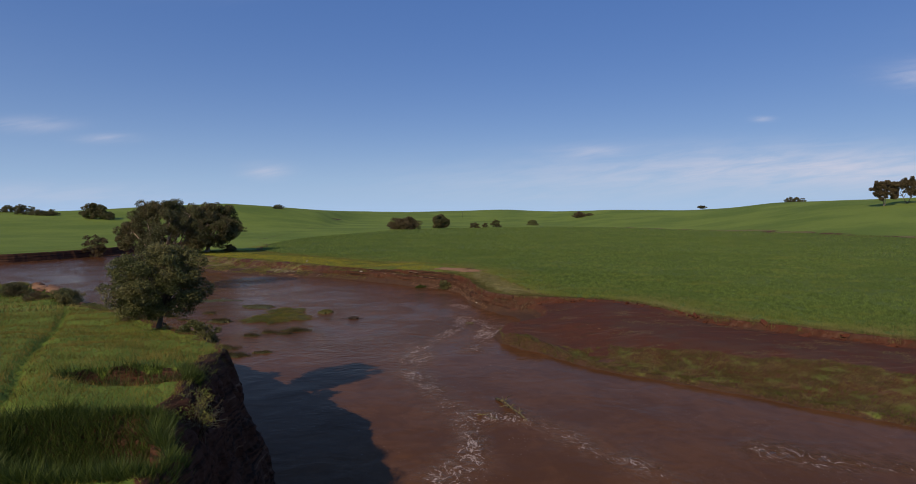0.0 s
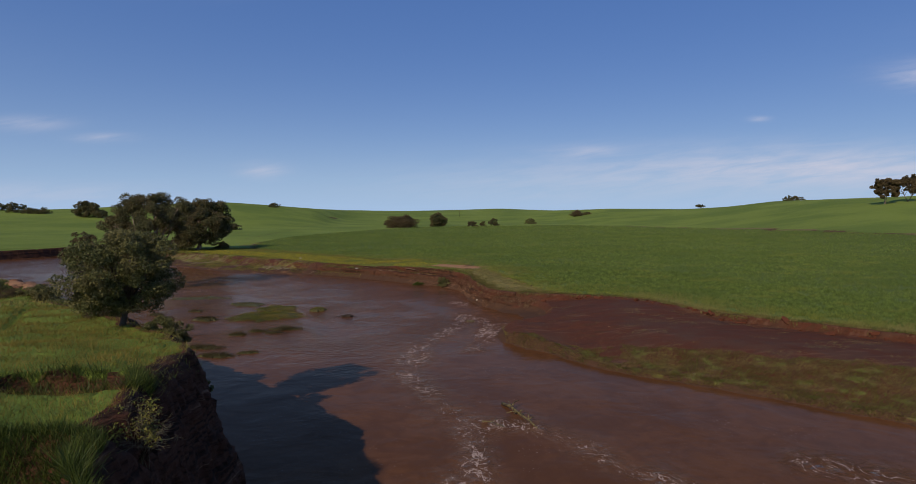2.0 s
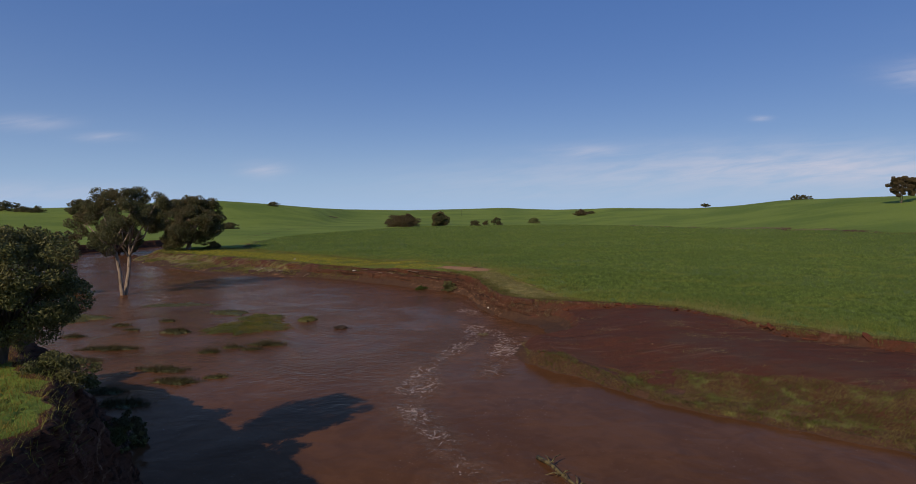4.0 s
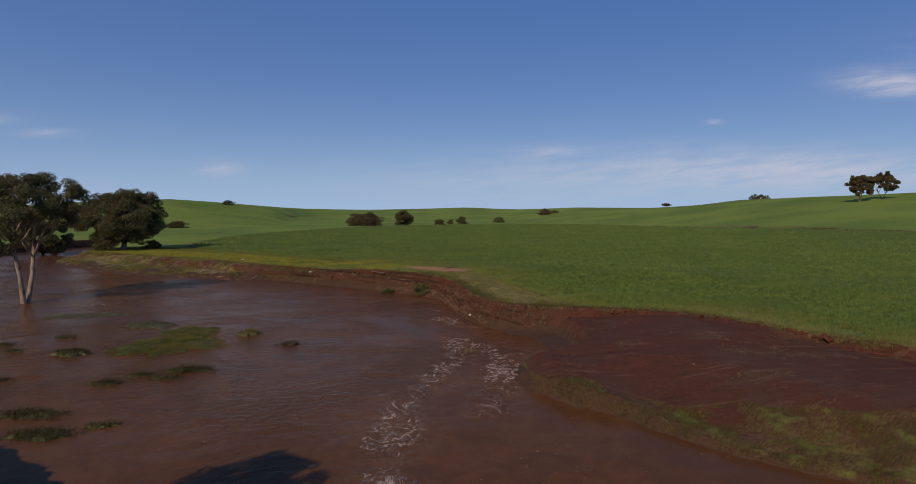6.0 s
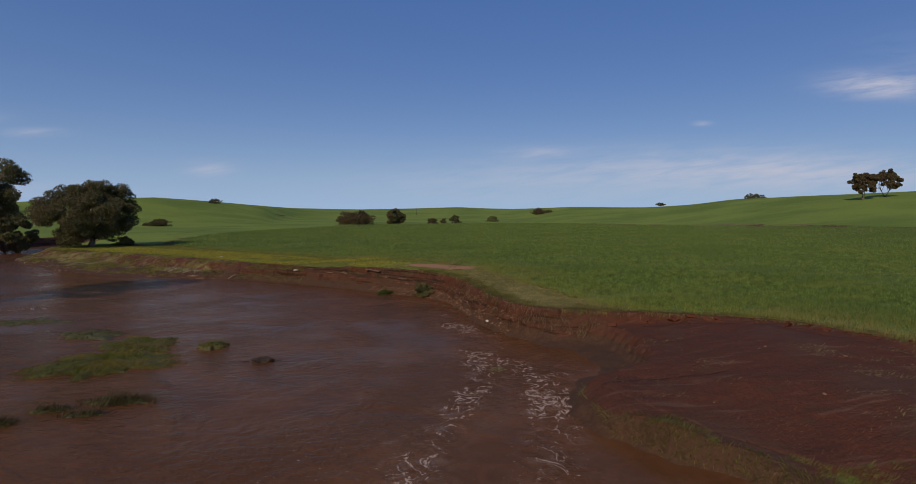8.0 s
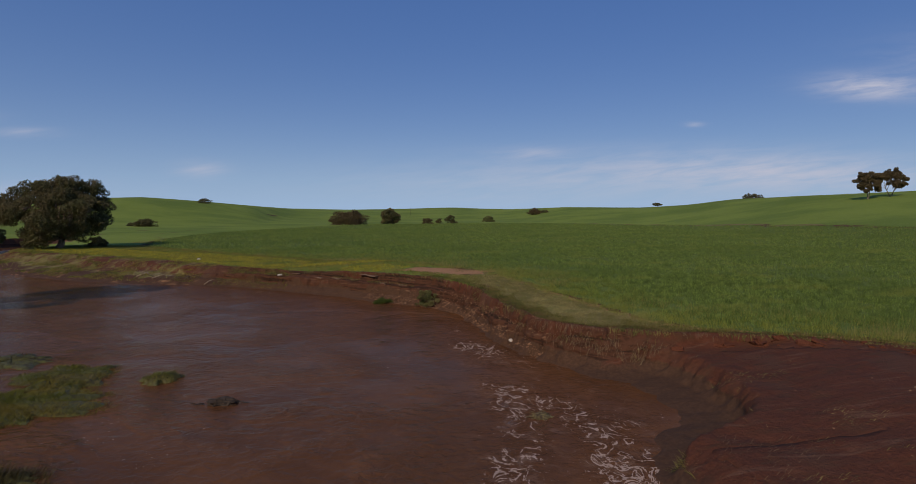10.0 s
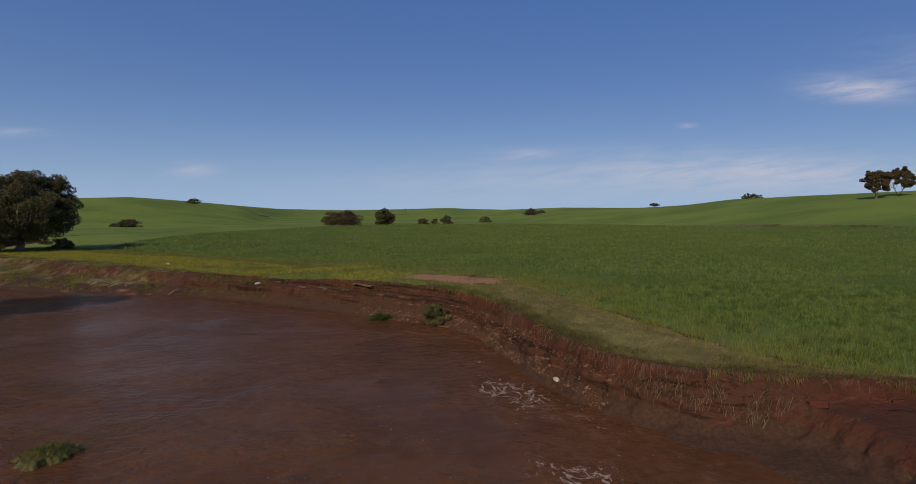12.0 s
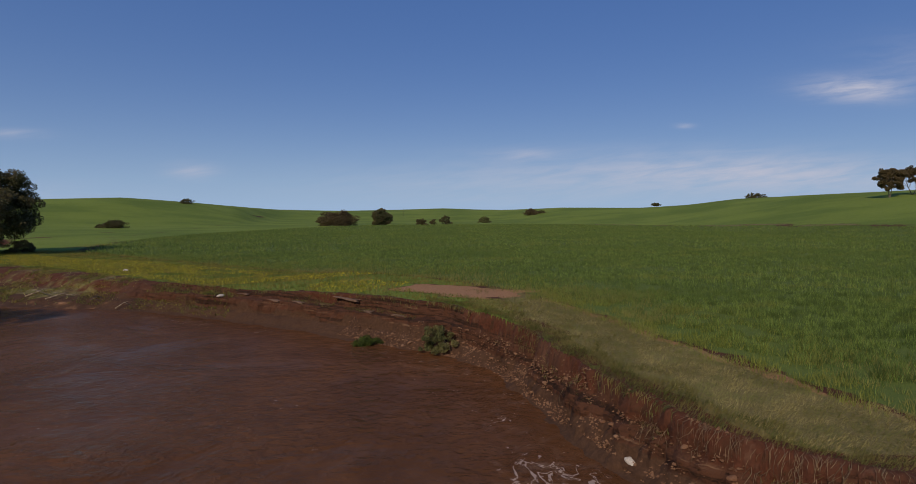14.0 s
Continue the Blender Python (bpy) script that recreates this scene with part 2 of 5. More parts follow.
def water_material():
    m = Mat("silty_water")
    foam = m.attr("foam")
    big = m.noise(0.12, 4)
    c = m.mix(m.ramp(m.math("ADD", big, m.math("MULTIPLY", m.math("SUBTRACT", m.noise(0.5, 5, 0.6, 1.2), 0.5), 0.8)), 0.35, 0.7), (0.094, 0.041, 0.017), (0.124, 0.055, 0.023))
    curl = m.math("ABSOLUTE", m.math("SUBTRACT", m.noise(0.75, 4, 0.58, 1.1, stretch=(1.2, 0.8, 1.0)), 0.5))
    thread = m.ramp(curl, 0.0, 0.040, 1.0, 0.0)
    blobs = m.noise(1.9, 6, 0.74, 0.7)
    lace = m.math("ADD", m.math("ADD", m.math("MULTIPLY", blobs, 0.85), m.math("MULTIPLY", thread, 0.23)), m.math("MULTIPLY", foam[0], 0.30))
    white = m.math("MULTIPLY", m.ramp(lace, 0.84, 0.91), m.ramp(foam[0], 0.06, 0.30))
    froth = m.math("MULTIPLY", m.ramp(m.noise(1.1, 5, 0.7, 0.8), 0.46, 0.72), m.math("MULTIPLY", foam[0], 0.22))
    white = m.math("MAXIMUM", white, froth)
    specks = m.math("MULTIPLY", m.ramp(m.noise(6.0, 2, 0.5), 0.695, 0.72), m.ramp(m.noise(0.16, 4, 0.6, 0.6), 0.46, 0.62))
    white = m.math("MAXIMUM", white, m.math("MULTIPLY", specks, 0.7))
    c = m.mix(m.math("MULTIPLY", white, 0.64), c, (0.56, 0.45, 0.38))
    ripple = m.math("ADD", m.math("MULTIPLY", m.noise(1.9, 4, 0.62, 0.5, stretch=(0.9, 1.05, 1.0)), 0.7), m.math("MULTIPLY", m.noise(0.8, 3, 0.6, 0.8), 0.5))
    swell = m.noise(0.28, 3, 0.5, 0.6)
    calm = m.ramp(m.noise(0.10, 4, 0.6, 0.8), 0.38, 0.62, 0.25, 1.0)
    h = m.math("ADD", m.math("MULTIPLY", m.math("MULTIPLY", ripple, calm), 0.20), m.math("MULTIPLY", swell, 0.8))
    h = m.math("ADD", h, m.math("MULTIPLY", m.math("MULTIPLY", m.noise(1.6, 6, 0.65, 1.0), foam[0]), 1.8))
    h = m.math("ADD", h, m.math("MULTIPLY", m.math("MULTIPLY", m.math("MULTIPLY", ripple, calm), foam[1]), 2.2))
    normal = m.bump(h, 0.7, 0.16)
    mat = m.surface(c, 0.9, normal, spec=0.0)
    fres = m.t.nodes.new("ShaderNodeFresnel")
    fres.inputs["IOR"].default_value = 1.33
    m.link(normal, fres.inputs["Normal"])
    gloss = m.t.nodes.new("ShaderNodeBsdfGlossy")
    gloss.inputs["Color"].default_value = (1.0, 0.81, 0.66, 1)
    gloss.inputs["Roughness"].default_value = 0.12
    m.link(normal, gloss.inputs["Normal"])
    blend = m.t.nodes.new("ShaderNodeMixShader")
    m.link(m.math("MULTIPLY", m.math("POWER", fres.outputs[0], 1.35), m.ramp(white, 0.0, 1.0, 1.0, 0.1)), blend.inputs[0])
    m.link(m.out.inputs[0].links[0].from_socket, blend.inputs[1])
    m.link(gloss.outputs[0], blend.inputs[2])
    m.link(blend.outputs[0], m.out.inputs[0])
    return mat


M_GROUND = ground_material()
M_WATER = water_material()
M_WHEAT = wheat_material()
M_THIN = plant_material("thin_wheat", (0.12, 0.155, 0.022), (0.30, 0.32, 0.065), (0.27, 0.245, 0.08), big=0.1, through=0.35)
M_BANK = plant_material("bank_grass", (0.080, 0.084, 0.013), (0.215, 0.190, 0.031), (0.250, 0.190, 0.038), big=0.8, through=0.3)
# Lush green with the hollows' shade worked into the colour.
M_LUSH_SHADED = plant_material("lush_grass_shaded", (0.030, 0.054, 0.009), (0.098, 0.130, 0.021))
M_STRIP = plant_material("terrace_grass", (0.066, 0.082, 0.015), (0.185, 0.190, 0.038), (0.225, 0.185, 0.058), big=0.6, through=0.35)
M_DRY = plant_material("dry_grass", (0.175, 0.150, 0.050), (0.45, 0.385, 0.145), (0.190, 0.195, 0.055), big=0.9, through=0.2)
M_ROOT = plant_material("dry_root", (0.085, 0.052, 0.030), (0.25, 0.180, 0.100), through=0.1)
M_WETGRASS = plant_material("wet_grass", (0.030, 0.025, 0.010), (0.095, 0.078, 0.024))
M_YELLOW = plant_material("yellow_flower", (0.30, 0.26, 0.016), (0.48, 0.41, 0.03), through=0.1)
M_WEED = plant_material("green_weed", (0.085, 0.105, 0.018), (0.19, 0.200, 0.036), (0.23, 0.190, 0.045), big=0.4)
M_BRINK = plant_material("brink_grass", (0.068, 0.076, 0.018), (0.170, 0.172, 0.044), (0.205, 0.170, 0.056), big=0.9, through=0.3)
M_LEAF = plant_material("gum_leaf", (0.055, 0.060, 0.022), (0.135, 0.138, 0.056), (0.120, 0.100, 0.042), big=0.3)
M_LEAF_DARK = plant_material("dark_leaf", (0.046, 0.050, 0.018), (0.130, 0.128, 0.050), (0.115, 0.095, 0.042), big=0.35)
M_LEAF_GREEN = plant_material("green_leaf", (0.044, 0.056, 0.018), (0.150, 0.158, 0.054), (0.170, 0.158, 0.058), big=0.6)
M_LEAF_BROWN = plant_material("brown_leaf", (0.075, 0.055, 0.026), (0.135, 0.105, 0.046))
M_BARK = bark_material("gum_bark", (0.13, 0.09, 0.06), (0.33, 0.26, 0.19))
M_BARK_DARK = bark_material("dark_bark", (0.045, 0.034, 0.025), (0.11, 0.085, 0.065))
M_MOSSY = bark_material("mossy_wood", (0.045, 0.030, 0.018), (0.17, 0.14, 0.055), 6.0)
M_SNAG = bark_material("sodden_wood", (0.016, 0.011, 0.008), (0.050, 0.036, 0.024), 6.0)
M_THORN = bark_material("olive_twig", (0.075, 0.062, 0.034), (0.19, 0.16, 0.085))
M_TWIG = bark_material("dry_twig", (0.16, 0.12, 0.08), (0.34, 0.28, 0.20))


def stone_material():
    m = Mat("river_stone")
    info = m.t.nodes.new("ShaderNodeObjectInfo")
    c = m.mix(info.outputs["Random"], (0.14, 0.066, 0.034), (0.29, 0.170, 0.095))
    n = m.noise(6, 5)
    return m.surface(m.mix(m.ramp(n, 0.4, 0.7, 0, 0.6), c, (0.12, 0.06, 0.035)), 0.85, m.bump(n, 0.5, 0.03))


M_STONE = stone_material()


# ---------------------------------------------------------------- plan of the place
rng = np.random.default_rng(7)
TABLE = rng.random((256, 256))


def vnoise(x, y, scale, octaves=4, gain=0.5):
    """Value noise in -1..1."""
    total, amp, norm = np.zeros_like(x, dtype=float), 1.0, 0.0
    for k in range(octaves):
        u, v = x / scale * 2.0**k + 17.3 * k, y / scale * 2.0**k + 5.1 * k
        i, j = np.floor(u).astype(int), np.floor(v).astype(int)
        fu, fv = u - i, v - j
        fu, fv = fu * fu * (3 - 2 * fu), fv * fv * (3 - 2 * fv)
        a, b = TABLE[i % 256, j % 256], TABLE[(i + 1) % 256, j % 256]
        c, d = TABLE[i % 256, (j + 1) % 256], TABLE[(i + 1) % 256, (j + 1) % 256]
        total += amp * ((a * (1 - fu) + b * fu) * (1 - fv) + (c * (1 - fu) + d * fu) * fv - 0.5) * 2
        norm, amp = norm + amp, amp * gain
    return total / norm


def smooth(a, b, x):
    t = np.clip((x - a) / (b - a), 0, 1)
    return t * t * (3 - 2 * t)


def rounded(line, times=2):
    """A plan line with its corners cut."""
    p = np.array(line, float)
    for _ in range(times):
        q = np.empty((2 * len(p), 2))
        q[0], q[-1] = p[0], p[-1]
        q[1:-1:2], q[2:-1:2] = 0.75 * p[:-1] + 0.25 * p[1:], 0.25 * p[:-1] + 0.75 * p[1:]
        p = q
    return p


def side_few(x, y, line):
    best, sign = np.full(x.shape, 1e18), np.ones(x.shape)
    for (ax, ay), (bx, by) in zip(line[:-1], line[1:]):
        dx, dy = bx - ax, by - ay
        if dx * dx + dy * dy < 1e-9:
            continue
        t = np.clip(((x - ax) * dx + (y - ay) * dy) / (dx * dx + dy * dy), 0, 1)
        d = (x - ax - t * dx) ** 2 + (y - ay - t * dy) ** 2
        near = d < best
        best = np.where(near, d, best)
        sign = np.where(near, np.where(dx * (y - ay) - dy * (x - ax) < 0, 1.0, -1.0), sign)
    return np.sqrt(best) * sign


def side(x, y, line):
    """Distance to a plan line, positive on its right-hand side. Worked out tile by tile, with the stretches that can be nearest."""
    if x.size < 4000:
        return side_few(x, y, line)
    core = (np.abs(x) < 200) & (y > -20) & (y < 340)
    if not core.all():
        out = np.empty(x.shape)
        out[~core] = side_few(x[~core], y[~core], line)
        if core.any():
            out[core] = side(x[core], y[core], line)
        return out
    fx, fy = np.ravel(x), np.ravel(y)
    out = np.empty(fx.shape)
    a, b = line[:-1], line[1:]
    ab = b - a
    ll = np.maximum((ab**2).sum(1), 1e-12)
    tile = np.floor(fx / 20).astype(np.int64) * 1000003 + np.floor(fy / 20).astype(np.int64)
    order = np.argsort(tile, kind="stable")
    cuts = np.flatnonzero(np.diff(tile[order])) + 1
    for part_ids in np.split(order, cuts):
        px, py = fx[part_ids], fy[part_ids]
        c = np.array([(px.min() + px.max()) / 2, (py.min() + py.max()) / 2])
        reach = math.hypot(px.max() - px.min(), py.max() - py.min()) / 2
        t = np.clip(((c - a) * ab).sum(1) / ll, 0, 1)
        d = np.hypot(*(a + ab * t[:, None] - c).T)
        k = np.flatnonzero(d <= d.min() + 2 * reach + 1e-3)
        best, sign = np.full(px.shape, 1e18), np.ones(px.shape)
        for i in k:
            (ax, ay), (dx, dy) = a[i], ab[i]
            if dx * dx + dy * dy < 1e-9:
                continue
            u = np.clip(((px - ax) * dx + (py - ay) * dy) / ll[i], 0, 1)
            q = (px - ax - u * dx) ** 2 + (py - ay - u * dy) ** 2
            near = q < best
            best = np.where(near, q, best)
            sign = np.where(near, np.where(dx * (py - ay) - dy * (px - ax) < 0, 1.0, -1.0), sign)
        out[part_ids] = np.sqrt(best) * sign
    return out.reshape(np.shape(x))


# The field side: waterline, and the brink of the field above it.
SHORE = rounded([(3000, -2500), (600, -440), (120, -50), (60, 5), (30.6, 37), (26.6, 41), (23.4, 43.4), (20.2, 45.9), (16, 48.7), (13.2, 50.3), (10.9, 53.6),
                 (9.2, 56.6), (6.3, 59.7), (4.3, 62.8), (4.0, 65.5), (5.2, 68.5), (7.6, 71.5), (8.9, 75), (8.0, 78.2), (5.4, 80.6), (3.5, 85.2), (2.3, 89.3),
                 (1.6, 93.5), (1.1, 97), (0.5, 100.2), (-0.9, 103.8), (-2.6, 105.8), (-6.5, 108.9), (-10.8, 112.8), (-19.4, 119.2), (-25.4, 123), (-31.5, 126),
                 (-39.5, 128.5), (-52, 132), (-67, 142), (-83, 157), (-94, 172), (-97, 190), (-101, 215), (-126, 252), (-460, 3200)], 1)
BRINK = rounded([(3000, -2450), (620, -400), (140, -20), (72, 27), (43.5, 52), (38.5, 56.2), (33, 61), (28.6, 65.4), (26.2, 69.5), (24.4, 73.2), (22, 76.8),
                 (18, 78.6), (14.6, 79.6), (10.5, 80.7), (7.6, 82.4), (5.2, 84.2), (4.1, 87.2), (3.3, 91), (2.7, 95.6), (2.0, 99.2), (1.2, 102.8), (-0.4, 106.4),
                 (-3.3, 110.0), (-6.7, 113.2), (-10.3, 116.5), (-13.6, 118.8), (-17.2, 121.3), (-22, 124.6), (-27.5, 128.4), (-36, 136), (-49, 147), (-60, 153), (-75, 164),
                 (-86, 174), (-91, 190), (-95, 215), (-120, 254), (-454, 3200)], 1)
CROP = rounded([(3000, -2440), (640, -390), (142, -18), (73, 28), (44.2, 52.8), (39.2, 57), (33.5, 61.8), (29.1, 66), (26.8, 70.2), (25, 74), (22.4, 77.6), (18, 79.5),
                (14.6, 80.7), (11.6, 84.2), (10.9, 87.5), (10.2, 90.5), (9.4, 94), (8.4, 99), (7.2, 104.5), (5.4, 110.5), (3.2, 117), (0.2, 122.5), (-4.6, 127.5), (-10.8, 132.5), (-18.3, 140),
                (-27.7, 148.5), (-38.8, 158), (-54, 172), (-66, 186), (-73, 210), (-78, 263), (-74, 305), (-62, 360), (-46, 415), (-8, 472), (42, 512), (88, 538), (122, 534), (146, 502),
                (164, 449), (172, 400), (170, 363), (165, 292), (158, 240), (159, 205), (172, 150), (225, 60), (340, -80), (900, -480), (3000, -2200)], 1)
# The high bank that the camera starts beside.
FOOT_L = rounded([(3000, -2600), (600, -500), (100, -100), (14, -40), (-1, -10), (-4.5, 12), (-7.2, 20), (-9.4, 28), (-10.8, 31), (-14, 36.5), (-18.4, 42.6),
                  (-22.4, 47.8), (-28, 54), (-38, 62), (-50, 74), (-59, 88), (-72, 97), (-88, 102), (-115, 104), (-260, 90), (-3000, 60)], 1)
TOP_L = rounded([(3000, -2650), (590, -530), (92, -112), (6, -46), (-5, -10), (-7, 10), (-7.6, 14), (-10.2, 17.5), (-10.6, 21), (-12.0, 25), (-12.3, 29.5), (-17, 34),
                 (-20.5, 37.6), (-27, 44.2), (-31.5, 47), (-40, 47.5), (-60, 50), (-110, 56), (-260, 50), (-3000, 30)], 1)
RUT = np.array([(-31, 44), (-25.5, 35), (-19, 24), (-15.9, 19.5), (-13, 13)], float)
# The far side of the river's upper arm.
FAR_L = rounded([(-3000, 110), (-260, 118), (-175, 134), (-136, 157), (-126.5, 175), (-121, 206), (-112, 252), (-340, 3200)], 1)

# Hills: bearing, where the slope begins, where its crest lies, the crest's height.
HILLS = np.array([(-180, 300, 700, 18), (-75, 300, 600, 16), (-39, 320, 600, 12.5), (-35.5, 320, 620, 14), (-29, 370, 620, 18.6), (-23.4, 390, 650, 21.8),
                  (-17.6, 390, 700, 19.4), (-14.3, 420, 750, 17.3), (-10.9, 560, 1100, 17.6), (-5, 620, 1200, 16.6), (4.5, 620, 1200, 21.6), (10.4, 560, 1000, 17.0),
                  (16, 480, 850, 18.5), (23.5, 380, 800, 17.4), (27.5, 300, 760, 20), (30.9, 240, 720, 24.5), (36, 190, 600, 24.6), (41.5, 150, 560, 25), (60, 130, 520, 28),
                  (110, 200, 600, 24), (180, 300, 700, 18)], float)


def hills(x, y):
    r, b = np.hypot(x + 3, y - 35), np.degrees(np.arctan2(x + 3, y - 35))
    r0, r1, h = (np.interp(b, HILLS[:, 0], HILLS[:, k]) for k in (1, 2, 3))
    u = (r - r0) / (r1 - r0)
    up = np.where(u < 1, smooth(0, 1, u), 1 - 0.5 * smooth(1, 2.4, u))
    return h * up + 0.8 * vnoise(x, y, 120, 2) * smooth(150, 400, r)


def field_top(x, y, h):
    return 2.5 + (0.65 * smooth(-20, -7, x) - 0.20) * smooth(88, 106, y) * smooth(260, 160, y) + h + 0.10 * vnoise(x, y, 9, 3)


def land(x, y):
    """Height of the ground, and how it is covered."""
    wob_x, wob_y = x + 0.75 * vnoise(x, y, 2.2, 4, 0.6), y + 0.75 * vnoise(x + 90, y + 40, 2.2, 4, 0.6)
    far = smooth(150, 320, np.hypot(x, y - 70))
    wx, wy = x + (wob_x - x) * (1 - far), y + (wob_y - y) * (1 - far)
    h = hills(x, y)
    # field side
    d_shore, d_brink = side(wx, wy, SHORE), side(wx, wy, BRINK)
    d_crop = side(wx, wy, CROP)
    width = np.maximum(d_shore - np.minimum(d_brink, 0), 0.3)
    w = np.clip(d_shore / width, 0, 1)
    top = field_top(x, y, h)
    terrace = smooth(83, 78, y) * smooth(3, 7, x)
    slope = smooth(-24, -38, x)
    cut = 1 - terrace - slope * (1 - terrace)
    rag = vnoise(x, y, 1.1, 3)
    bite = 0.05 * rag + 0.10 * vnoise(x, y, 2.8, 2)
    ledgy = 0.70 * smooth(0, 0.46, w) + 1.05 * smooth(0.44, 0.58, w + bite) + 0.20 * smooth(0.56, 0.86, w) + (top - 1.95) * smooth(0.82, 0.94, w + 0.6 * bite) + 0.10 * rag * smooth(0.5, 0.7, w)
    plain = 0.50 * smooth(0, 0.40, w) + 1.35 * np.clip((w + 0.5 * bite - 0.34) / 0.52, 0, 1) + (top - 1.85) * smooth(0.84, 0.95, w + 0.7 * bite) + 0.10 * rag * smooth(0.3, 0.6, w)
    cut_z = plain + (ledgy - plain) * smooth(98, 107, y)
    sand = 2.0 * smooth(65.5, 70, y) * (1 + 0.10 * rag)
    rise = 0.50 + 0.30 * smooth(14, 8, x) + 0.9 * smooth(66, 71, y)
    step = smooth(0.05, 1.0, (d_shore - sand) / rise)
    rim = 0.30 + 0.90 * np.maximum(smooth(13.5, 5, x), smooth(62, 70, y))
    ter_z = 0.14 * np.clip(d_shore, 0, sand + 0.3) + rim * step + (0.85 + 0.7 * (1.2 - rim)) * smooth(0.5, 11, d_shore - sand) + 0.05 * rag + 0.08 * vnoise(x + 0.5 * y, y * 3 - x, 4, 3)
    ter_z = ter_z + (top - ter_z) * smooth(-0.50, 0.0, d_brink + 0.16 * rag)
    beach = terrace * smooth(0.75, 0.25, (d_shore - sand) / rise)
    slope_z = top * (0.30 * smooth(0, 0.35, w) + 0.30 * smooth(0.25, 1, w) + 0.40 * smooth(0.62, 0.80, w + 0.16 * vnoise(x, y, 7, 2))) + 0.28 * vnoise(x, y, 3.2, 4) * smooth(0, 0.15, w) * smooth(1.3, 0.8, w)
    z_field = terrace * ter_z + (1 - terrace) * ((1 - slope) * cut_z + slope * slope_z)
    z_field = np.where(d_brink > 0, top, z_field)
    z_field = np.where(d_shore < 0, np.maximum(-1.6, 0.4 * d_shore), z_field)
    # high bank
    d_foot, d_top = -side(wx, wy, FOOT_L), -side(wx, wy, TOP_L)
    along = np.hypot(x + 10, y - 22)
    top_l = 7.9 - 1.4 * smooth(18, 45, y) + 0.35 * vnoise(x, y, 7, 3) + 0.16 * vnoise(x, y, 1.7, 3) + 0.02 * np.clip(-12 - x, 0, 25) * smooth(60, 30, y)
    run = np.maximum(d_foot - np.minimum(d_top, 0), 0.3)
    wl = np.clip(d_foot / run, 0, 1)
    z_left = top_l * (0.25 * smooth(0, 0.25, wl) + 0.75 * smooth(0.12, 0.98, wl + 0.08 * rag))
    bench = 2.6 * smooth(0, 3.5, d_foot) + 0.7 * vnoise(x, y, 6, 3) * smooth(0, 4, d_foot) + (top_l - 2.6) * smooth(-4.5, 0.2, d_top + 0.8 * rag)
    wide = smooth(7, 13, run)
    z_left = z_left * (1 - wide) + bench * wide
    rut = np.abs(side(x, y, RUT))
    top_l = top_l - 0.34 * np.exp(-((rut / 0.24) ** 2))
    hollow = np.exp(-(((x + 13.2) / 2.9) ** 2 + ((y - 22.3) / 1.2) ** 2)) + np.exp(-(((x + 10.2) / 4.6) ** 2 + ((y - 15.9) / 2.2) ** 2))
    z_left = np.where(d_top > 0, top_l - (2.0 - 0.6 * smooth(20, 18.5, y)) * smooth(0.34, 0.55 + 0.35 * smooth(20, 18.5, y), hollow + 0.06 * rag), z_left)
    z_left = np.where(d_foot < 0, np.maximum(-1.6, 0.5 * d_foot), z_left)
    # far side of the upper arm
    d_far = -side(wx, wy, FAR_L)
    z_far = np.where(d_far < 0, np.maximum(-1.6, 0.4 * d_far), (2.6 + h) * smooth(0, 1.0, d_far) + 1.6 * smooth(10, 120, d_far))
    z = np.maximum(np.maximum(z_field, z_left), z_far)
    return dict(z=z, d_shore=d_shore, d_brink=d_brink, d_crop=d_crop, w=w, terrace=terrace, slope=slope, beach=beach, d_top=d_top, d_foot=d_foot, d_far=d_far,
                field=(z_field >= z_left) & (z_field >= z_far), left=(z_left > z_field) & (z_left >= z_far), wl=wl, hollow=hollow, cut=cut, run=run)


def ground_z(x, y):
    return float(land(np.array([float(x)]), np.array([float(y)]))["z"][0])


def stretch_axis(lo, hi, fine_lo, fine_hi, step, growth):
    out = list(np.arange(fine_lo, fine_hi + 1e-6, step))
    s, v = step, out[-1]
    while v < hi:
        s *= growth
        v += s
        out.append(v)
    s, v = step, out[0]
    while v > lo:
        s *= growth
        v -= s
        out.insert(0, v)
    return np.array(out)


def grid_mesh(name, xs, ys, zs):
    nx, ny = len(xs), len(ys)
    gx, gy = np.meshgrid(xs, ys)
    me = bpy.data.meshes.new(name)
    me.vertices.add(nx * ny)
    me.vertices.foreach_set("co", np.stack([gx, gy, zs], -1).ravel().astype(np.float32))
    i = (np.arange(ny - 1)[:, None] * nx + np.arange(nx - 1)).ravel()
    quads = np.stack([i, i + 1, i + nx + 1, i + nx], -1)
    me.loops.add(quads.size)
    me.loops.foreach_set("vertex_index", quads.ravel().astype(np.int32))
    me.polygons.add(len(quads))
    me.polygons.foreach_set("loop_start", np.arange(0, quads.size, 4, dtype=np.int32))
    me.polygons.foreach_set("use_smooth", np.ones(len(quads), dtype=bool))
    me.update(calc_edges=True)
    return me


def put_colors(me, name, r, g, b, alpha=None):
    a = me.color_attributes.new(name, "FLOAT_COLOR", "POINT")
    a.data.foreach_set("color", np.stack([r, g, b, np.ones_like(r) if alpha is None else alpha], -1).ravel().astype(np.float32))


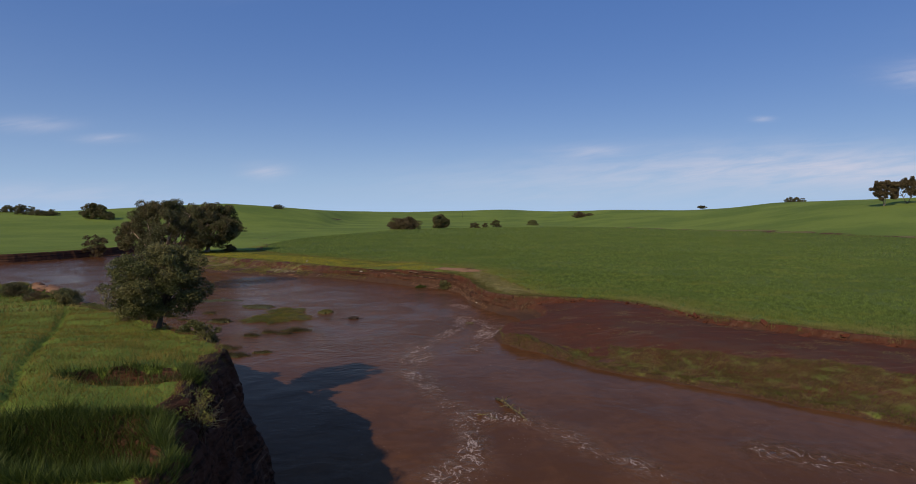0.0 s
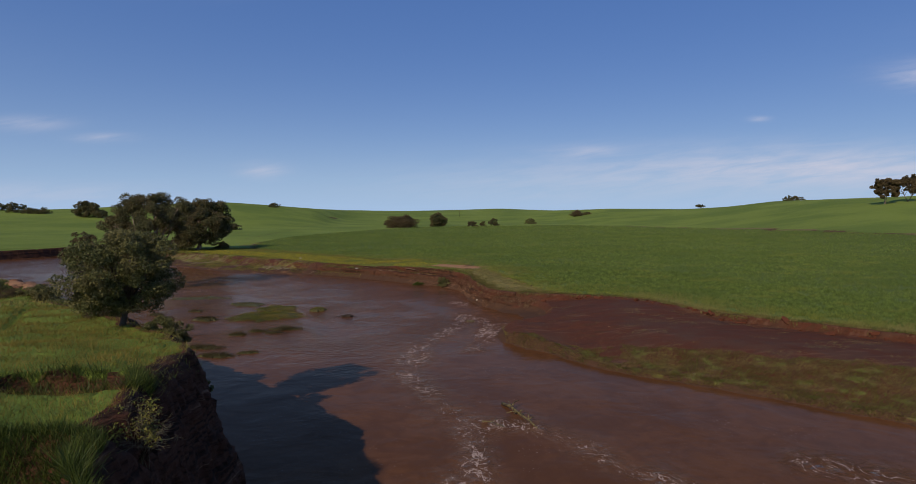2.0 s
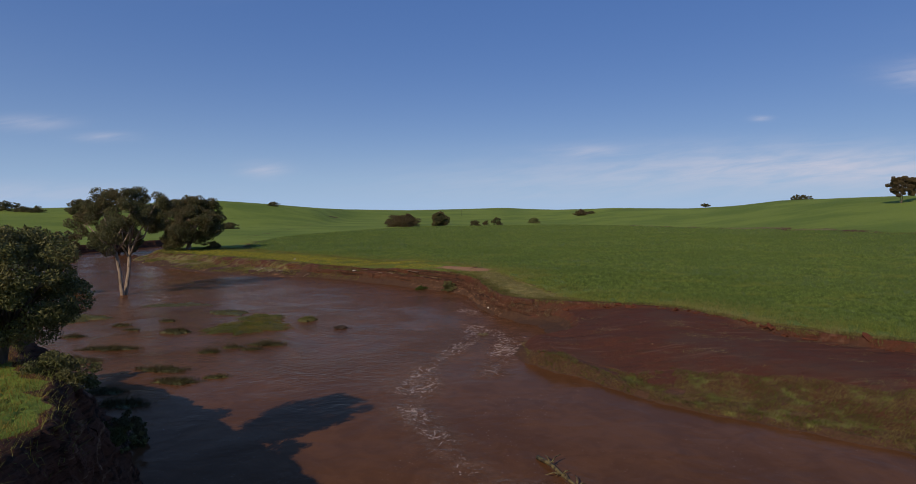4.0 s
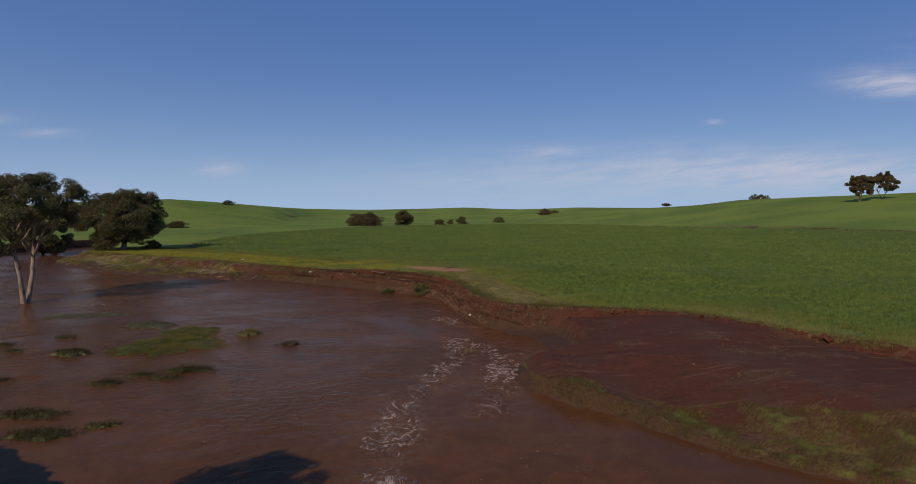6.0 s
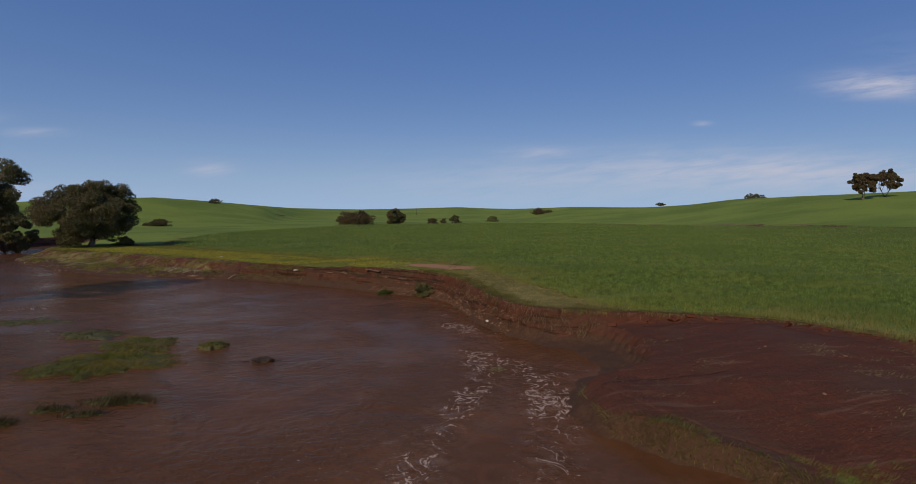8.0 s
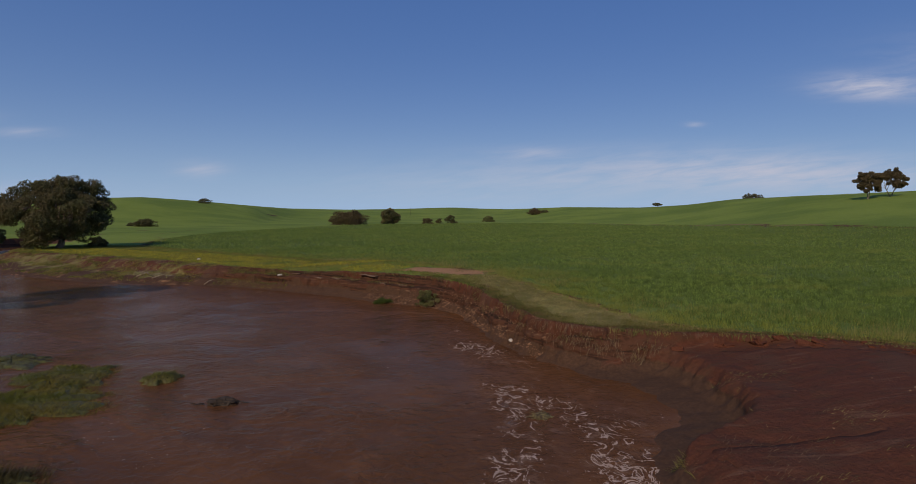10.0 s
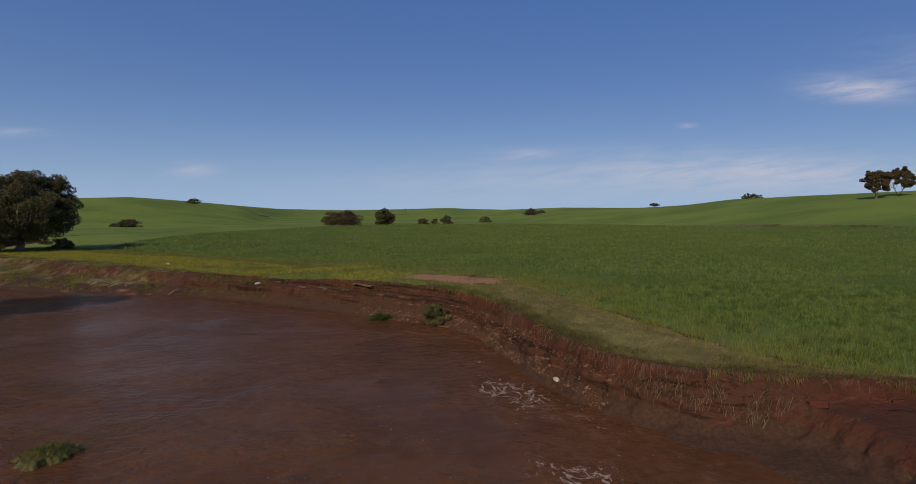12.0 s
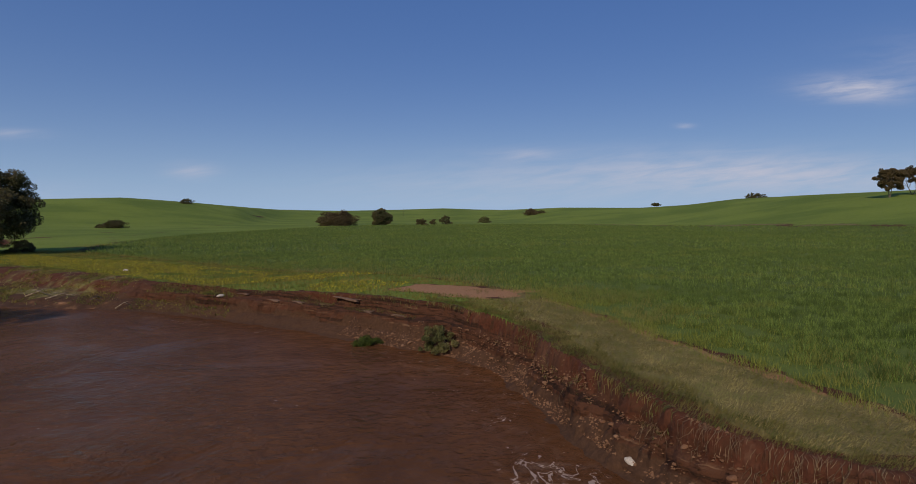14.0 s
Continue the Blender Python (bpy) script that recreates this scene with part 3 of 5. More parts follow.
def bare_patch(x, y):
    """A trodden patch of dusty soil behind the brink."""
    u, v = 0.75 * (x - 0.2) - 0.66 * (y - 115.2), 0.66 * (x - 0.2) + 0.75 * (y - 115.2)
    return np.exp(-((u / 6.6) ** 2 + (v / 3.3) ** 2))


def strip_width(x):
    """How far the grass reaches in from the terrace's outer edge."""
    return 2.0 + 5.2 * smooth(10, 20, x) + 2.0 * smooth(25, 36, x)


def covers(me, x, y, at):
    """What grows or lies on the ground, with some painted shade, as two colour attributes."""
    field, left = at["field"], at["left"]
    blot = vnoise(x, y, 5, 3)
    inland = at["d_brink"] > 0
    crop = np.where(field, smooth(-0.8, 1.6, at["d_crop"] + 0.9 * vnoise(x, y, 1.8, 3)), 0)
    margin = np.where(field & inland, smooth(0.3, -0.3, at["d_crop"]), 0)
    weeds = margin * smooth(26, 18, at["d_brink"])
    flower = weeds * smooth(-8, -16, x) * smooth(-84, -72, x) * smooth(-0.15, 0.2, blot)
    bare = bare_patch(x, y) + 0.45 * vnoise(x, y, 2.6, 4)
    straw = weeds * smooth(1.5, 4, x) * smooth(0.5, 1.6, at["d_brink"] + 1.1 * blot)
    headland = margin * smooth(4.5, 1.0, np.abs(at["d_crop"] + 3 + 1.5 * blot)) * smooth(80, 110, x) * smooth(530, 500, y)
    strip = at["terrace"] * smooth(0.25, 0.8, at["d_shore"] + 0.5 * smooth(11, 15, x)) * smooth(0.6, -0.6, at["d_shore"] + 1.6 * blot - strip_width(x)) * smooth(68, 66, y) * (1 - inland)
    strip = strip * smooth(-0.45, 0.1, blot + 0.012 * (x - 8) + 0.45) * smooth(-0.30, 0.05, vnoise(x + 31, y, 2.4, 3) + 0.06 * (x - 12))
    slopes = np.where(field, at["slope"] * smooth(0.1, 0.5, at["w"] + 0.4 * blot + smooth(158, 170, y)) * (1 - inland), 0)
    green = np.clip(np.maximum(0.36 * strip, (0.27 + 0.10 * smooth(158, 172, y) + 0.15 * vnoise(x, y, 9, 3)) * slopes), 0, 1)
    green = np.where(field & inland, np.maximum((0.75 - 0.38 * smooth(-1, 4, x)) * weeds * (1 - straw), margin * smooth(18, 26, at["d_brink"])) * (1 - smooth(0.3, 0.6, bare)), green)
    green = np.where(left, smooth(-0.1, 0.5, at["d_top"] + 0.3 * blot), green)
    green = np.where(left & (at["d_top"] > 0), green * (1 - smooth(0.29, 0.37, at["hollow"])), green)
    green = np.where(left & (at["run"] > 9), 0.9 * smooth(0.5, 2.5, at["d_foot"] + 1.5 * blot), green)
    green = np.where(~field & ~left, smooth(0.9, 1.6, at["d_far"]), green)
    mud = np.where(field, np.maximum(smooth(0.62, 0.40, at["w"]) * (1 - at["terrace"]), at["beach"]) + at["terrace"] * smooth(1.0, 0.5, at["d_shore"]), 0)
    face = np.where(field & ~inland, np.maximum(at["cut"] * smooth(0.35, 0.6, at["w"]), at["terrace"] * smooth(-0.9, -0.4, at["d_brink"]) * 0.45), 0) * smooth(-0.10, -0.55, at["d_brink"] + 0.25 * blot)
    # High bank's face and hollow walls take the dark soil to look shaded.
    face = np.where(left, np.maximum(smooth(0.4, -0.3, at["d_top"]), smooth(0.29, 0.37, at["hollow"])), face)
    # Far bank's drop gets the same dark soil, as painted shade.
    face = np.where(~field & ~left, smooth(1.6, 0.9, at["d_far"]), face)
    dust = np.where(field & inland, np.maximum(smooth(0.35, 0.6, bare), 0.56 * smooth(0.6, 0.2, np.abs(at["d_crop"] + 0.2)) * smooth(3, 6, x) * smooth(30, 20, at["d_brink"])), 0)
    dust = np.where(field & ~inland, 0.36 * at["slope"] * smooth(0.30, 0.16, at["w"] + 0.15 * blot), dust)
    green = green * (1 - 0.8 * headland)
    put_colors(me, "cover", green, crop, np.clip(mud, 0, 1), dust)
    put_colors(me, "extra", np.maximum(0.8 * headland + straw * (1 - smooth(0.4, 0.7, bare)), np.maximum((0.56 + 0.3 * vnoise(x + 50, y, 7, 3)) * slopes, 0.40 * strip)), flower, face)


def near_bank(at, x, y, margin):
    """Where the ground breaks off steeply and is built finer."""
    m = margin
    inside = at["field"] & (x > -44 + m) & (x < 48 - m) & (y > 36 + m) & (at["d_shore"] > -0.5 + m) & (at["d_brink"] < 0.9 - m)
    north = (y > 66 + m) & (x < 14 - m)
    cut = inside & (north | (at["d_brink"] > -1.8 + m) | (at["d_shore"] < 2.4 - m))
    upper = ~at["field"] & ~at["left"] & (at["d_far"] > -1.2 + m) & (at["d_far"] < 9 - 12 * m) & (x > -170 + 20 * m) & (x < -100) & (y < 238 - 24 * m)
    high = (at["d_foot"] > -0.5 + m) & (at["d_top"] < 1.0 - m) & (y > 9 + m) & (y < 56 - m) & (x > -36 + m)
    return cut | upper | (high & at["left"])


XS = stretch_axis(-3200, 3200, -34, 46, 0.28, 1.052)
YS = stretch_axis(-1500, 3000, 8, 136, 0.28, 1.052)
GX, GY = np.meshgrid(XS, YS)
L = land(GX, GY)
ground_mesh = grid_mesh("ground", XS, YS, L["z"] - (0.6 + 2.6 * (GX < -100)) * near_bank(L, GX, GY, 0.4))
covers(ground_mesh, GX, GY, L)
ground_mesh.materials.append(M_GROUND)
ground = tagged(new("ground", ground_mesh), "rolling green farmland with an eroded red earth river bank", "ground", kind="structure")


def bank_mesh(name, x0, x1, y0, y1, step):
    """The steep banks as a finer sheet, with ledges worn into their layers."""
    xs, ys = np.arange(x0, x1, step), np.arange(y0, y1, step)
    cxs, cys = np.arange(x0, x1 + 0.5, 0.5), np.arange(y0, y1 + 0.5, 0.5)
    cgx, cgy = np.meshgrid(cxs, cys)
    rough_mask = near_bank(land(cgx, cgy), cgx, cgy, -0.6)
    gx, gy = np.meshgrid(xs, ys)
    on = rough_mask[np.rint((gy - y0) / 0.5).astype(int), np.rint((gx - x0) / 0.5).astype(int)]
    x, y = gx[on], gy[on]
    at = land(x, y)
    keep = near_bank(at, x, y, 0.0)
    x, y, at = x[keep], y[keep], {k: v[keep] for k, v in at.items()}
    index = np.full(gx.shape, -1)
    spots = np.flatnonzero(on.ravel())[keep]
    index.ravel()[spots] = np.arange(len(spots))
    quads = np.stack([index[:-1, :-1], index[:-1, 1:], index[1:, 1:], index[1:, :-1]], -1).reshape(-1, 4)
    quads = quads[(quads >= 0).all(1)]
    inner = near_bank(at, x, y, 0.25)
    e = 0.06
    dist = np.where(at["field"], at["d_brink"], at["d_top"])
    up = land(x + e, y)
    nx = (np.where(at["field"], up["d_brink"], up["d_top"]) - dist) / e
    nx_z = (up["z"] - at["z"]) / e
    up = land(x, y + e)
    ny = (np.where(at["field"], up["d_brink"], up["d_top"]) - dist) / e
    steep = smooth(0.5, 1.6, np.hypot(nx_z, (up["z"] - at["z"]) / e))
    nl = np.hypot(nx, ny) + 1e-6
    z = at["z"] + np.where(inner, 0.015, -0.03)
    ledge = steep * (1 - 0.85 * at["terrace"] * (at["d_brink"] < -1.5)) * (0.26 * vnoise(z / 0.26, (x - y) / 5, 1, 2) + 0.20 * vnoise(x * 1.2 + 5 * z, y * 1.2 - 4 * z, 0.8, 4, 0.6))
    co = np.stack([x + ledge * nx / nl, y + ledge * ny / nl, z + (0.02 + 0.06 * steep) * vnoise(x, y, 0.4, 3)], -1)
    me = bpy.data.meshes.new(name)
    me.vertices.add(len(co))
    me.vertices.foreach_set("co", co.ravel().astype(np.float32))
    me.loops.add(quads.size)
    me.loops.foreach_set("vertex_index", quads.ravel().astype(np.int32))
    me.polygons.add(len(quads))
    me.polygons.foreach_set("loop_start", np.arange(0, quads.size, 4, dtype=np.int32))
    me.polygons.foreach_set("use_smooth", np.ones(len(quads), dtype=bool))
    me.update(calc_edges=True)
    covers(me, x, y, at)
    me.materials.append(M_GROUND)
    return me


tagged(new("river_bank", bank_mesh("river_bank", -46, 50, 34, 142, 0.115)), "crumbling red and brown earth bank with a stripped terrace", "river bank", kind="structure")
tagged(new("upper_bank", bank_mesh("upper_bank", -172, -104, 128, 242, 0.5)), "low earth bank, darkened to look shaded, across the river's upper arm", "river bank", kind="structure")
tagged(new("high_bank", bank_mesh("high_bank", -37, -2, 8, 57, 0.12)), "high dark earth bank, deepened for shade, dropping into the river", "river bank", kind="structure")

# ---------------------------------------------------------------- water
RAPIDS = rounded([(5.5, 79), (3.2, 80.4), (0.8, 76.5), (0.4, 71), (-1.4, 67), (-3.3, 63.5), (-4.3, 60), (-4.4, 54), (-4.2, 49.8), (-2.2, 46.4), (-0.6, 41.5), (1.2, 38.5),
                  (5.5, 37.8), (7.2, 35.5), (9.4, 31.9), (12, 29)], 2)
FORK = rounded([(1.2, 96), (-0.9, 93), (-0.3, 86), (0.2, 79), (3.0, 74), (4.4, 68), (3.0, 63), (1.9, 58.8)], 2)
SPRAY = rounded([(-0.5, 42), (0.5, 37), (1.5, 33), (-0.8, 30)], 2)
EDDY = rounded([(19, 33.5), (21.9, 32.3), (24, 31.2), (30, 30)], 2)
RIFFLE = rounded([(-49, 99.5), (-44.7, 100.7), (-42.2, 101.7), (-37, 102.2)], 2)
WXS = stretch_axis(-320, 420, -40, 34, 0.4, 1.12)
WYS = stretch_axis(-300, 360, 14, 132, 0.4, 1.12)
WX, WY = np.meshgrid(WXS, WYS)
d_rap = np.minimum(np.abs(side(WX, WY, RAPIDS)), np.abs(side(WX, WY, FORK)))
d_rap = np.minimum(d_rap, np.minimum(np.abs(side(WX, WY, SPRAY)), np.abs(side(WX, WY, EDDY))))
d_rif = np.abs(side(WX, WY, RIFFLE))
d_edge = np.abs(side(WX, WY, SHORE))
patchy = np.clip(0.5 + 0.9 * vnoise(WX, WY, 4, 3), 0, 1)
drift = 0.8 * vnoise(WX, WY, 2.5, 3)
foam = np.clip(np.exp(-(((d_rap + drift) / 1.3) ** 2)) * (0.22 + 1.0 * patchy) + 0.30 * np.exp(-((d_rap / 3.6) ** 2)) * patchy + 0.62 * np.exp(-((d_rif / 3.2) ** 2)) * (0.4 + 0.9 * patchy) + 0.52 * np.exp(-(((d_edge - 1.8) / 1.9) ** 2)) * smooth(60, 70, WY) * (0.4 + 0.9 * patchy), 0, 1)
lively = smooth(45, 75, WY) * smooth(4, -4, WX)
wz = 0.03 * vnoise(WX, WY, 3.0, 3) + 0.09 * foam * vnoise(WX, WY, 0.9, 3)
water_mesh = grid_mesh("water", WXS, WYS, wz)
put_colors(water_mesh, "foam", foam, lively, np.zeros_like(WX))
water_mesh.materials.append(M_WATER)
water = tagged(new("water", water_mesh), "muddy brown flood water with streaks of foam", "river", kind="structure")


# ---------------------------------------------------------------- plants
def soup(name, verts, faces_n, mat, smooth_faces=False):
    """A mesh of loose polygons, each with faces_n corners, from an (n, faces_n, 3) array."""
    n = len(verts)
    me = bpy.data.meshes.new(name)
    me.vertices.add(n * faces_n)
    me.vertices.foreach_set("co", verts.ravel().astype(np.float32))
    me.loops.add(n * faces_n)
    me.loops.foreach_set("vertex_index", np.arange(n * faces_n, dtype=np.int32))
    me.polygons.add(n)
    me.polygons.foreach_set("loop_start", np.arange(0, n * faces_n, faces_n, dtype=np.int32))
    me.update(calc_edges=True)
    me.materials.append(mat)
    return me


def blade_mesh(name, x, y, z, height, width, lean, mat, flow=None, spread=1.0, loose=1.0):
    """Grass or corn blades: one slim triangle each."""
    n = len(x)
    a = rng.random(n) * 2 * np.pi
    h = height * (0.65 + 0.7 * rng.random(n))
    tip_a = rng.random(n) * 2 * np.pi if flow is None else flow + spread * (rng.random(n) - 0.5) * 2
    bend = lean * (1 + 1.2 * loose * (rng.random(n) - 0.5))
    up, out = h * np.cos(bend), h * np.sin(bend)
    hw = width * (0.6 + 0.8 * rng.random(n)) / 2
    p = np.empty((n, 3, 3))
    p[:, 0] = np.stack([x - hw * np.cos(a), y - hw * np.sin(a), z - 0.04], -1)
    p[:, 1] = np.stack([x + hw * np.cos(a), y + hw * np.sin(a), z - 0.04], -1)
    p[:, 2] = np.stack([x + out * np.cos(tip_a), y + out * np.sin(tip_a), z + up], -1)
    return soup(name, p, 3, mat)


def scatter(x0, x1, y0, y1, per_m2, keep, line=None, reach=6.0):
    """Random places in a box (near a plan line, if given), kept where keep(places, land there) holds."""
    n = int((x1 - x0) * (y1 - y0) * per_m2)
    x, y = x0 + (x1 - x0) * rng.random(n), y0 + (y1 - y0) * rng.random(n)
    if line is not None:
        near = line[(line[:, 0] > x0 - 30) & (line[:, 0] < x1 + 30) & (line[:, 1] > y0 - 30) & (line[:, 1] < y1 + 30)]
        k = np.abs(side(x, y, near)) < reach
        x, y = x[k], y[k]
    at = land(x, y)
    k = keep(x, y, at)
    return x[k], y[k], at["z"][k]


def tube(points, radii, sides=6):
    """Vertices and faces of a tapered tube."""
    pts = [Vector(p) for p in points]
    vs, fs = [], []
    for k, p in enumerate(pts):
        way = (pts[min(k + 1, len(pts) - 1)] - pts[max(k - 1, 0)]).normalized()
        u = way.orthogonal().normalized()
        v = way.cross(u)
        for j in range(sides):
            a = 2 * math.pi * j / sides
            vs.append(p + radii[k] * (math.cos(a) * u + math.sin(a) * v))
    for k in range(len(pts) - 1):
        for j in range(sides):
            fs.append((k * sides + j, k * sides + (j + 1) % sides, (k + 1) * sides + (j + 1) % sides, (k + 1) * sides + j))
    fs.append(tuple(range(sides))[::-1])
    fs.append(tuple(range((len(pts) - 1) * sides, len(pts) * sides)))
    return vs, fs


def merged(name, pieces, mat):
    vs, fs = [], []
    for v, f in pieces:
        o = len(vs)
        vs += [tuple(p) for p in v]
        fs += [tuple(i + o for i in q) for q in f]
    me = bpy.data.meshes.new(name)
    me.from_pydata(vs, [], fs)
    me.polygons.foreach_set("use_smooth", np.ones(len(fs), dtype=bool))
    me.materials.append(mat)
    return me


def mesh_part(name, me, parent, label=""):
    ob = new(name, me)
    ob.parent = parent
    if label:
        tagged(ob, label)
    return ob


def leaf_cloud(name, centres, radii, per_clump, size, mat, r, droop=0.4, flat=0.75):
    """Leaves round clump centres, more on their outside."""
    out = []
    for c, rad in zip(centres, radii):
        n = max(8, int(per_clump * (rad / np.mean(radii)) ** 2))
        d = r.normal(size=(n, 3))
        d /= np.linalg.norm(d, axis=1)[:, None]
        q = np.array(c) + d * (rad * (0.45 + 0.6 * r.random((n, 1)) ** 0.6)) * (1, 1, flat)
        a = r.normal(size=(n, 3)) - (0, 0, droop)
        a /= np.linalg.norm(a, axis=1)[:, None]
        b = np.cross(a, r.normal(size=(n, 3)))
        b /= np.linalg.norm(b, axis=1)[:, None] + 1e-9
        s = size * (0.6 + 0.8 * r.random((n, 1)))
        out.append(np.stack([q - a * s, q + b * s * 0.42, q + a * s, q - b * s * 0.42], 1))
    return soup(name, np.concatenate(out), 4, mat)


def tree(name, label, x, y, height, spread, seed, leaf, bark, clear=0.25, stems=1, clumps=46, per_clump=120, leaf_size=0.28, trunk=None, lean=(0, 0), ragged=1.0,
         category="tree", group="", z=None, squash=1.0, droop=0.4, tight=1.0):
    """A tree: trunk with limbs, and a crown of many leaf clumps with gaps."""
    r = np.random.default_rng(seed)
    base = Vector((x, y, (ground_z(x, y) if z is None else z) - 0.15))
    root = tagged(new(name), label, category, group)
    root.location = base
    trunk = trunk or height * 0.028
    cr = spread / 2
    low = clear * height
    mid_z, half_z = (low + height) / 2, (height - low) / 2
    centres, radii = [], []
    while len(centres) < clumps:
        d = r.normal(size=3)
        d /= np.linalg.norm(d)
        k = 0.35 + 0.6 * r.random() ** (0.5 * tight)
        lump = 1 + ragged * (0.22 * math.sin(3 * math.atan2(d[1], d[0]) + seed) + 0.15 * r.normal())
        p = np.array([d[0] * cr * k * lump * squash, d[1] * cr * k * lump, mid_z + d[2] * half_z * k])
        rad = tight * cr * (0.17 + 0.13 * r.random())
        if p[2] - rad * 0.7 < low * 0.75 or p[2] < 0.06 * height:
            continue
        centres.append(p + np.array([lean[0], lean[1], 0]) * (p[2] / height))
        radii.append(rad)
    pieces, low = [], max(low, 0.03 * height)
    for s in range(stems):
        ang = 2 * math.pi * s / max(stems, 1) + r.random()
        foot = Vector((0.5 * trunk * math.cos(ang), 0.5 * trunk * math.sin(ang), 0)) if stems > 1 else Vector((0, 0, 0))
        off = Vector((math.cos(ang), math.sin(ang), 0)) * (cr * 0.28 if stems > 1 else cr * 0.05)
        fork = Vector((lean[0] * 0.45, lean[1] * 0.45, low * 0.9 + 0.12 * height)) + off
        midp = foot.lerp(fork, 0.5) + Vector((r.normal() * 0.15, r.normal() * 0.15, 0)) * trunk * 3
        t0 = trunk / (stems**0.5)
        pieces.append(tube([foot - Vector((0, 0, 0.4)), foot + Vector((0, 0, 0.25)), midp, fork], [t0 * 1.5, t0 * 1.05, t0 * 0.85, t0 * 0.62], 8))
        mine = [c for i, c in enumerate(centres) if i % stems == s]
        for i, c in enumerate(mine):
            if i % 2 and len(mine) > 14:
                continue
            c = Vector(c)
            start = midp.lerp(fork, 0.35 + 0.65 * r.random())
            bend = start.lerp(c, 0.55) + Vector((r.normal(), r.normal(), abs(r.normal()) + 0.3)) * cr * 0.07
            pieces.append(tube([start, bend, c], [t0 * 0.36, t0 * 0.2, t0 * 0.05], 5))
    mesh_part("trunk", merged("trunk", pieces, bark), root)
    mesh_part("crown", leaf_cloud("crown", centres, radii, per_clump, leaf_size, leaf, r, droop), root)
    return root


def gum(name, label, x, y, height, spread, seed, leaf, bark, clear=0.25, stems=1, billows=10, clumps=12, per_clump=220, leaf_size=0.18, trunk=0.4, z=None, group="", low_skirt=-0.45, puff=0.36):
    """An open gum: stems, a limb to each billow of the crown, twigs, and leaf clumps on the billows' outsides."""
    r = np.random.default_rng(seed)
    base = Vector((x, y, (ground_z(x, y) if z is None else z) - 0.15))
    root = tagged(new(name), label, "tree", group)
    root.location = base
    cr, low = spread / 2, clear * height
    mid_z, half_z = (low + height) / 2, (height - low) / 2
    feet, tops, pieces = [], [], []
    for s in range(stems):
        ang = 2 * math.pi * s / stems + seed
        foot = Vector((math.cos(ang), math.sin(ang), 0)) * (0.8 * trunk if stems > 1 else 0)
        top = Vector((math.cos(ang) * cr * 0.30, math.sin(ang) * cr * 0.30, low + 0.16 * height)) if stems > 1 else Vector((0.05 * cr, 0, low * 0.8 + 0.10 * height))
        bend = foot.lerp(top, 0.5) + Vector((r.normal(), r.normal(), 0)) * trunk * 0.5
        t0 = trunk / stems**0.4
        pieces.append(tube([foot - Vector((0, 0, 0.6)), foot + Vector((0, 0, 0.3)), foot.lerp(bend, 0.5), bend, top], [t0 * 1.5, t0 * 1.1, t0 * 0.95, t0 * 0.85, t0 * 0.6], 9))
        feet.append(bend)
        tops.append(top)
    mesh_part("trunk", merged("trunk", pieces, bark), root)
    centres, radii, twigs = [], [], []
    for i in range(billows):
        h = 1 - (1 - low_skirt) * (i + 0.5) / billows
        a = 2.4 * i + seed
        k = (0.60 + 0.10 * r.normal()) * math.sqrt(max(0.0, 1 - h * h))
        middle = Vector((cr * k * math.cos(a), cr * k * math.sin(a), mid_z + half_z * 0.66 * h + 0.04 * height * r.normal()))
        size = cr * puff * (0.85 + 0.35 * r.random())
        way = Vector((middle.x, middle.y, (middle.z - mid_z) * cr / half_z + 0.35 * cr)).normalized()
        stem = min(range(stems), key=lambda q: (tops[q] - middle).length)
        start = feet[stem].lerp(tops[stem], 0.25 + 0.75 * r.random() if h < 0.4 else 1.0)
        elbow = start.lerp(middle, 0.5) + Vector((0.05 * cr * r.normal(), 0.05 * cr * r.normal(), -0.05 * cr))
        mesh_part("limb", merged("limb", [tube([start, elbow, middle], [trunk * 0.40, trunk * 0.28, trunk * 0.16], 6)], bark), root)
        for _ in range(clumps):
            d = Vector(r.normal(size=3)).normalized() + 0.75 * way
            d.normalize()
            p = middle + Vector((d.x, d.y, 0.8 * d.z)) * size * (0.60 + 0.45 * r.random())
            p.z = max(p.z, 0.08 * height)
            twigs.append(tube([middle, middle.lerp(p, 0.5) + Vector((0, 0, 0.08 * size * r.normal())), p], [trunk * 0.13, trunk * 0.08, trunk * 0.03], 4))
            centres.append(np.array(p))
            radii.append(cr * (0.10 + 0.07 * r.random()) * puff / 0.36)
    mesh_part("branchwork", merged("branchwork", twigs, bark), root)["kind"] = "stuff"
    mesh_part("crown", leaf_cloud("crown", centres, radii, per_clump, leaf_size, leaf, r, 0.5, 0.8), root)
    return root


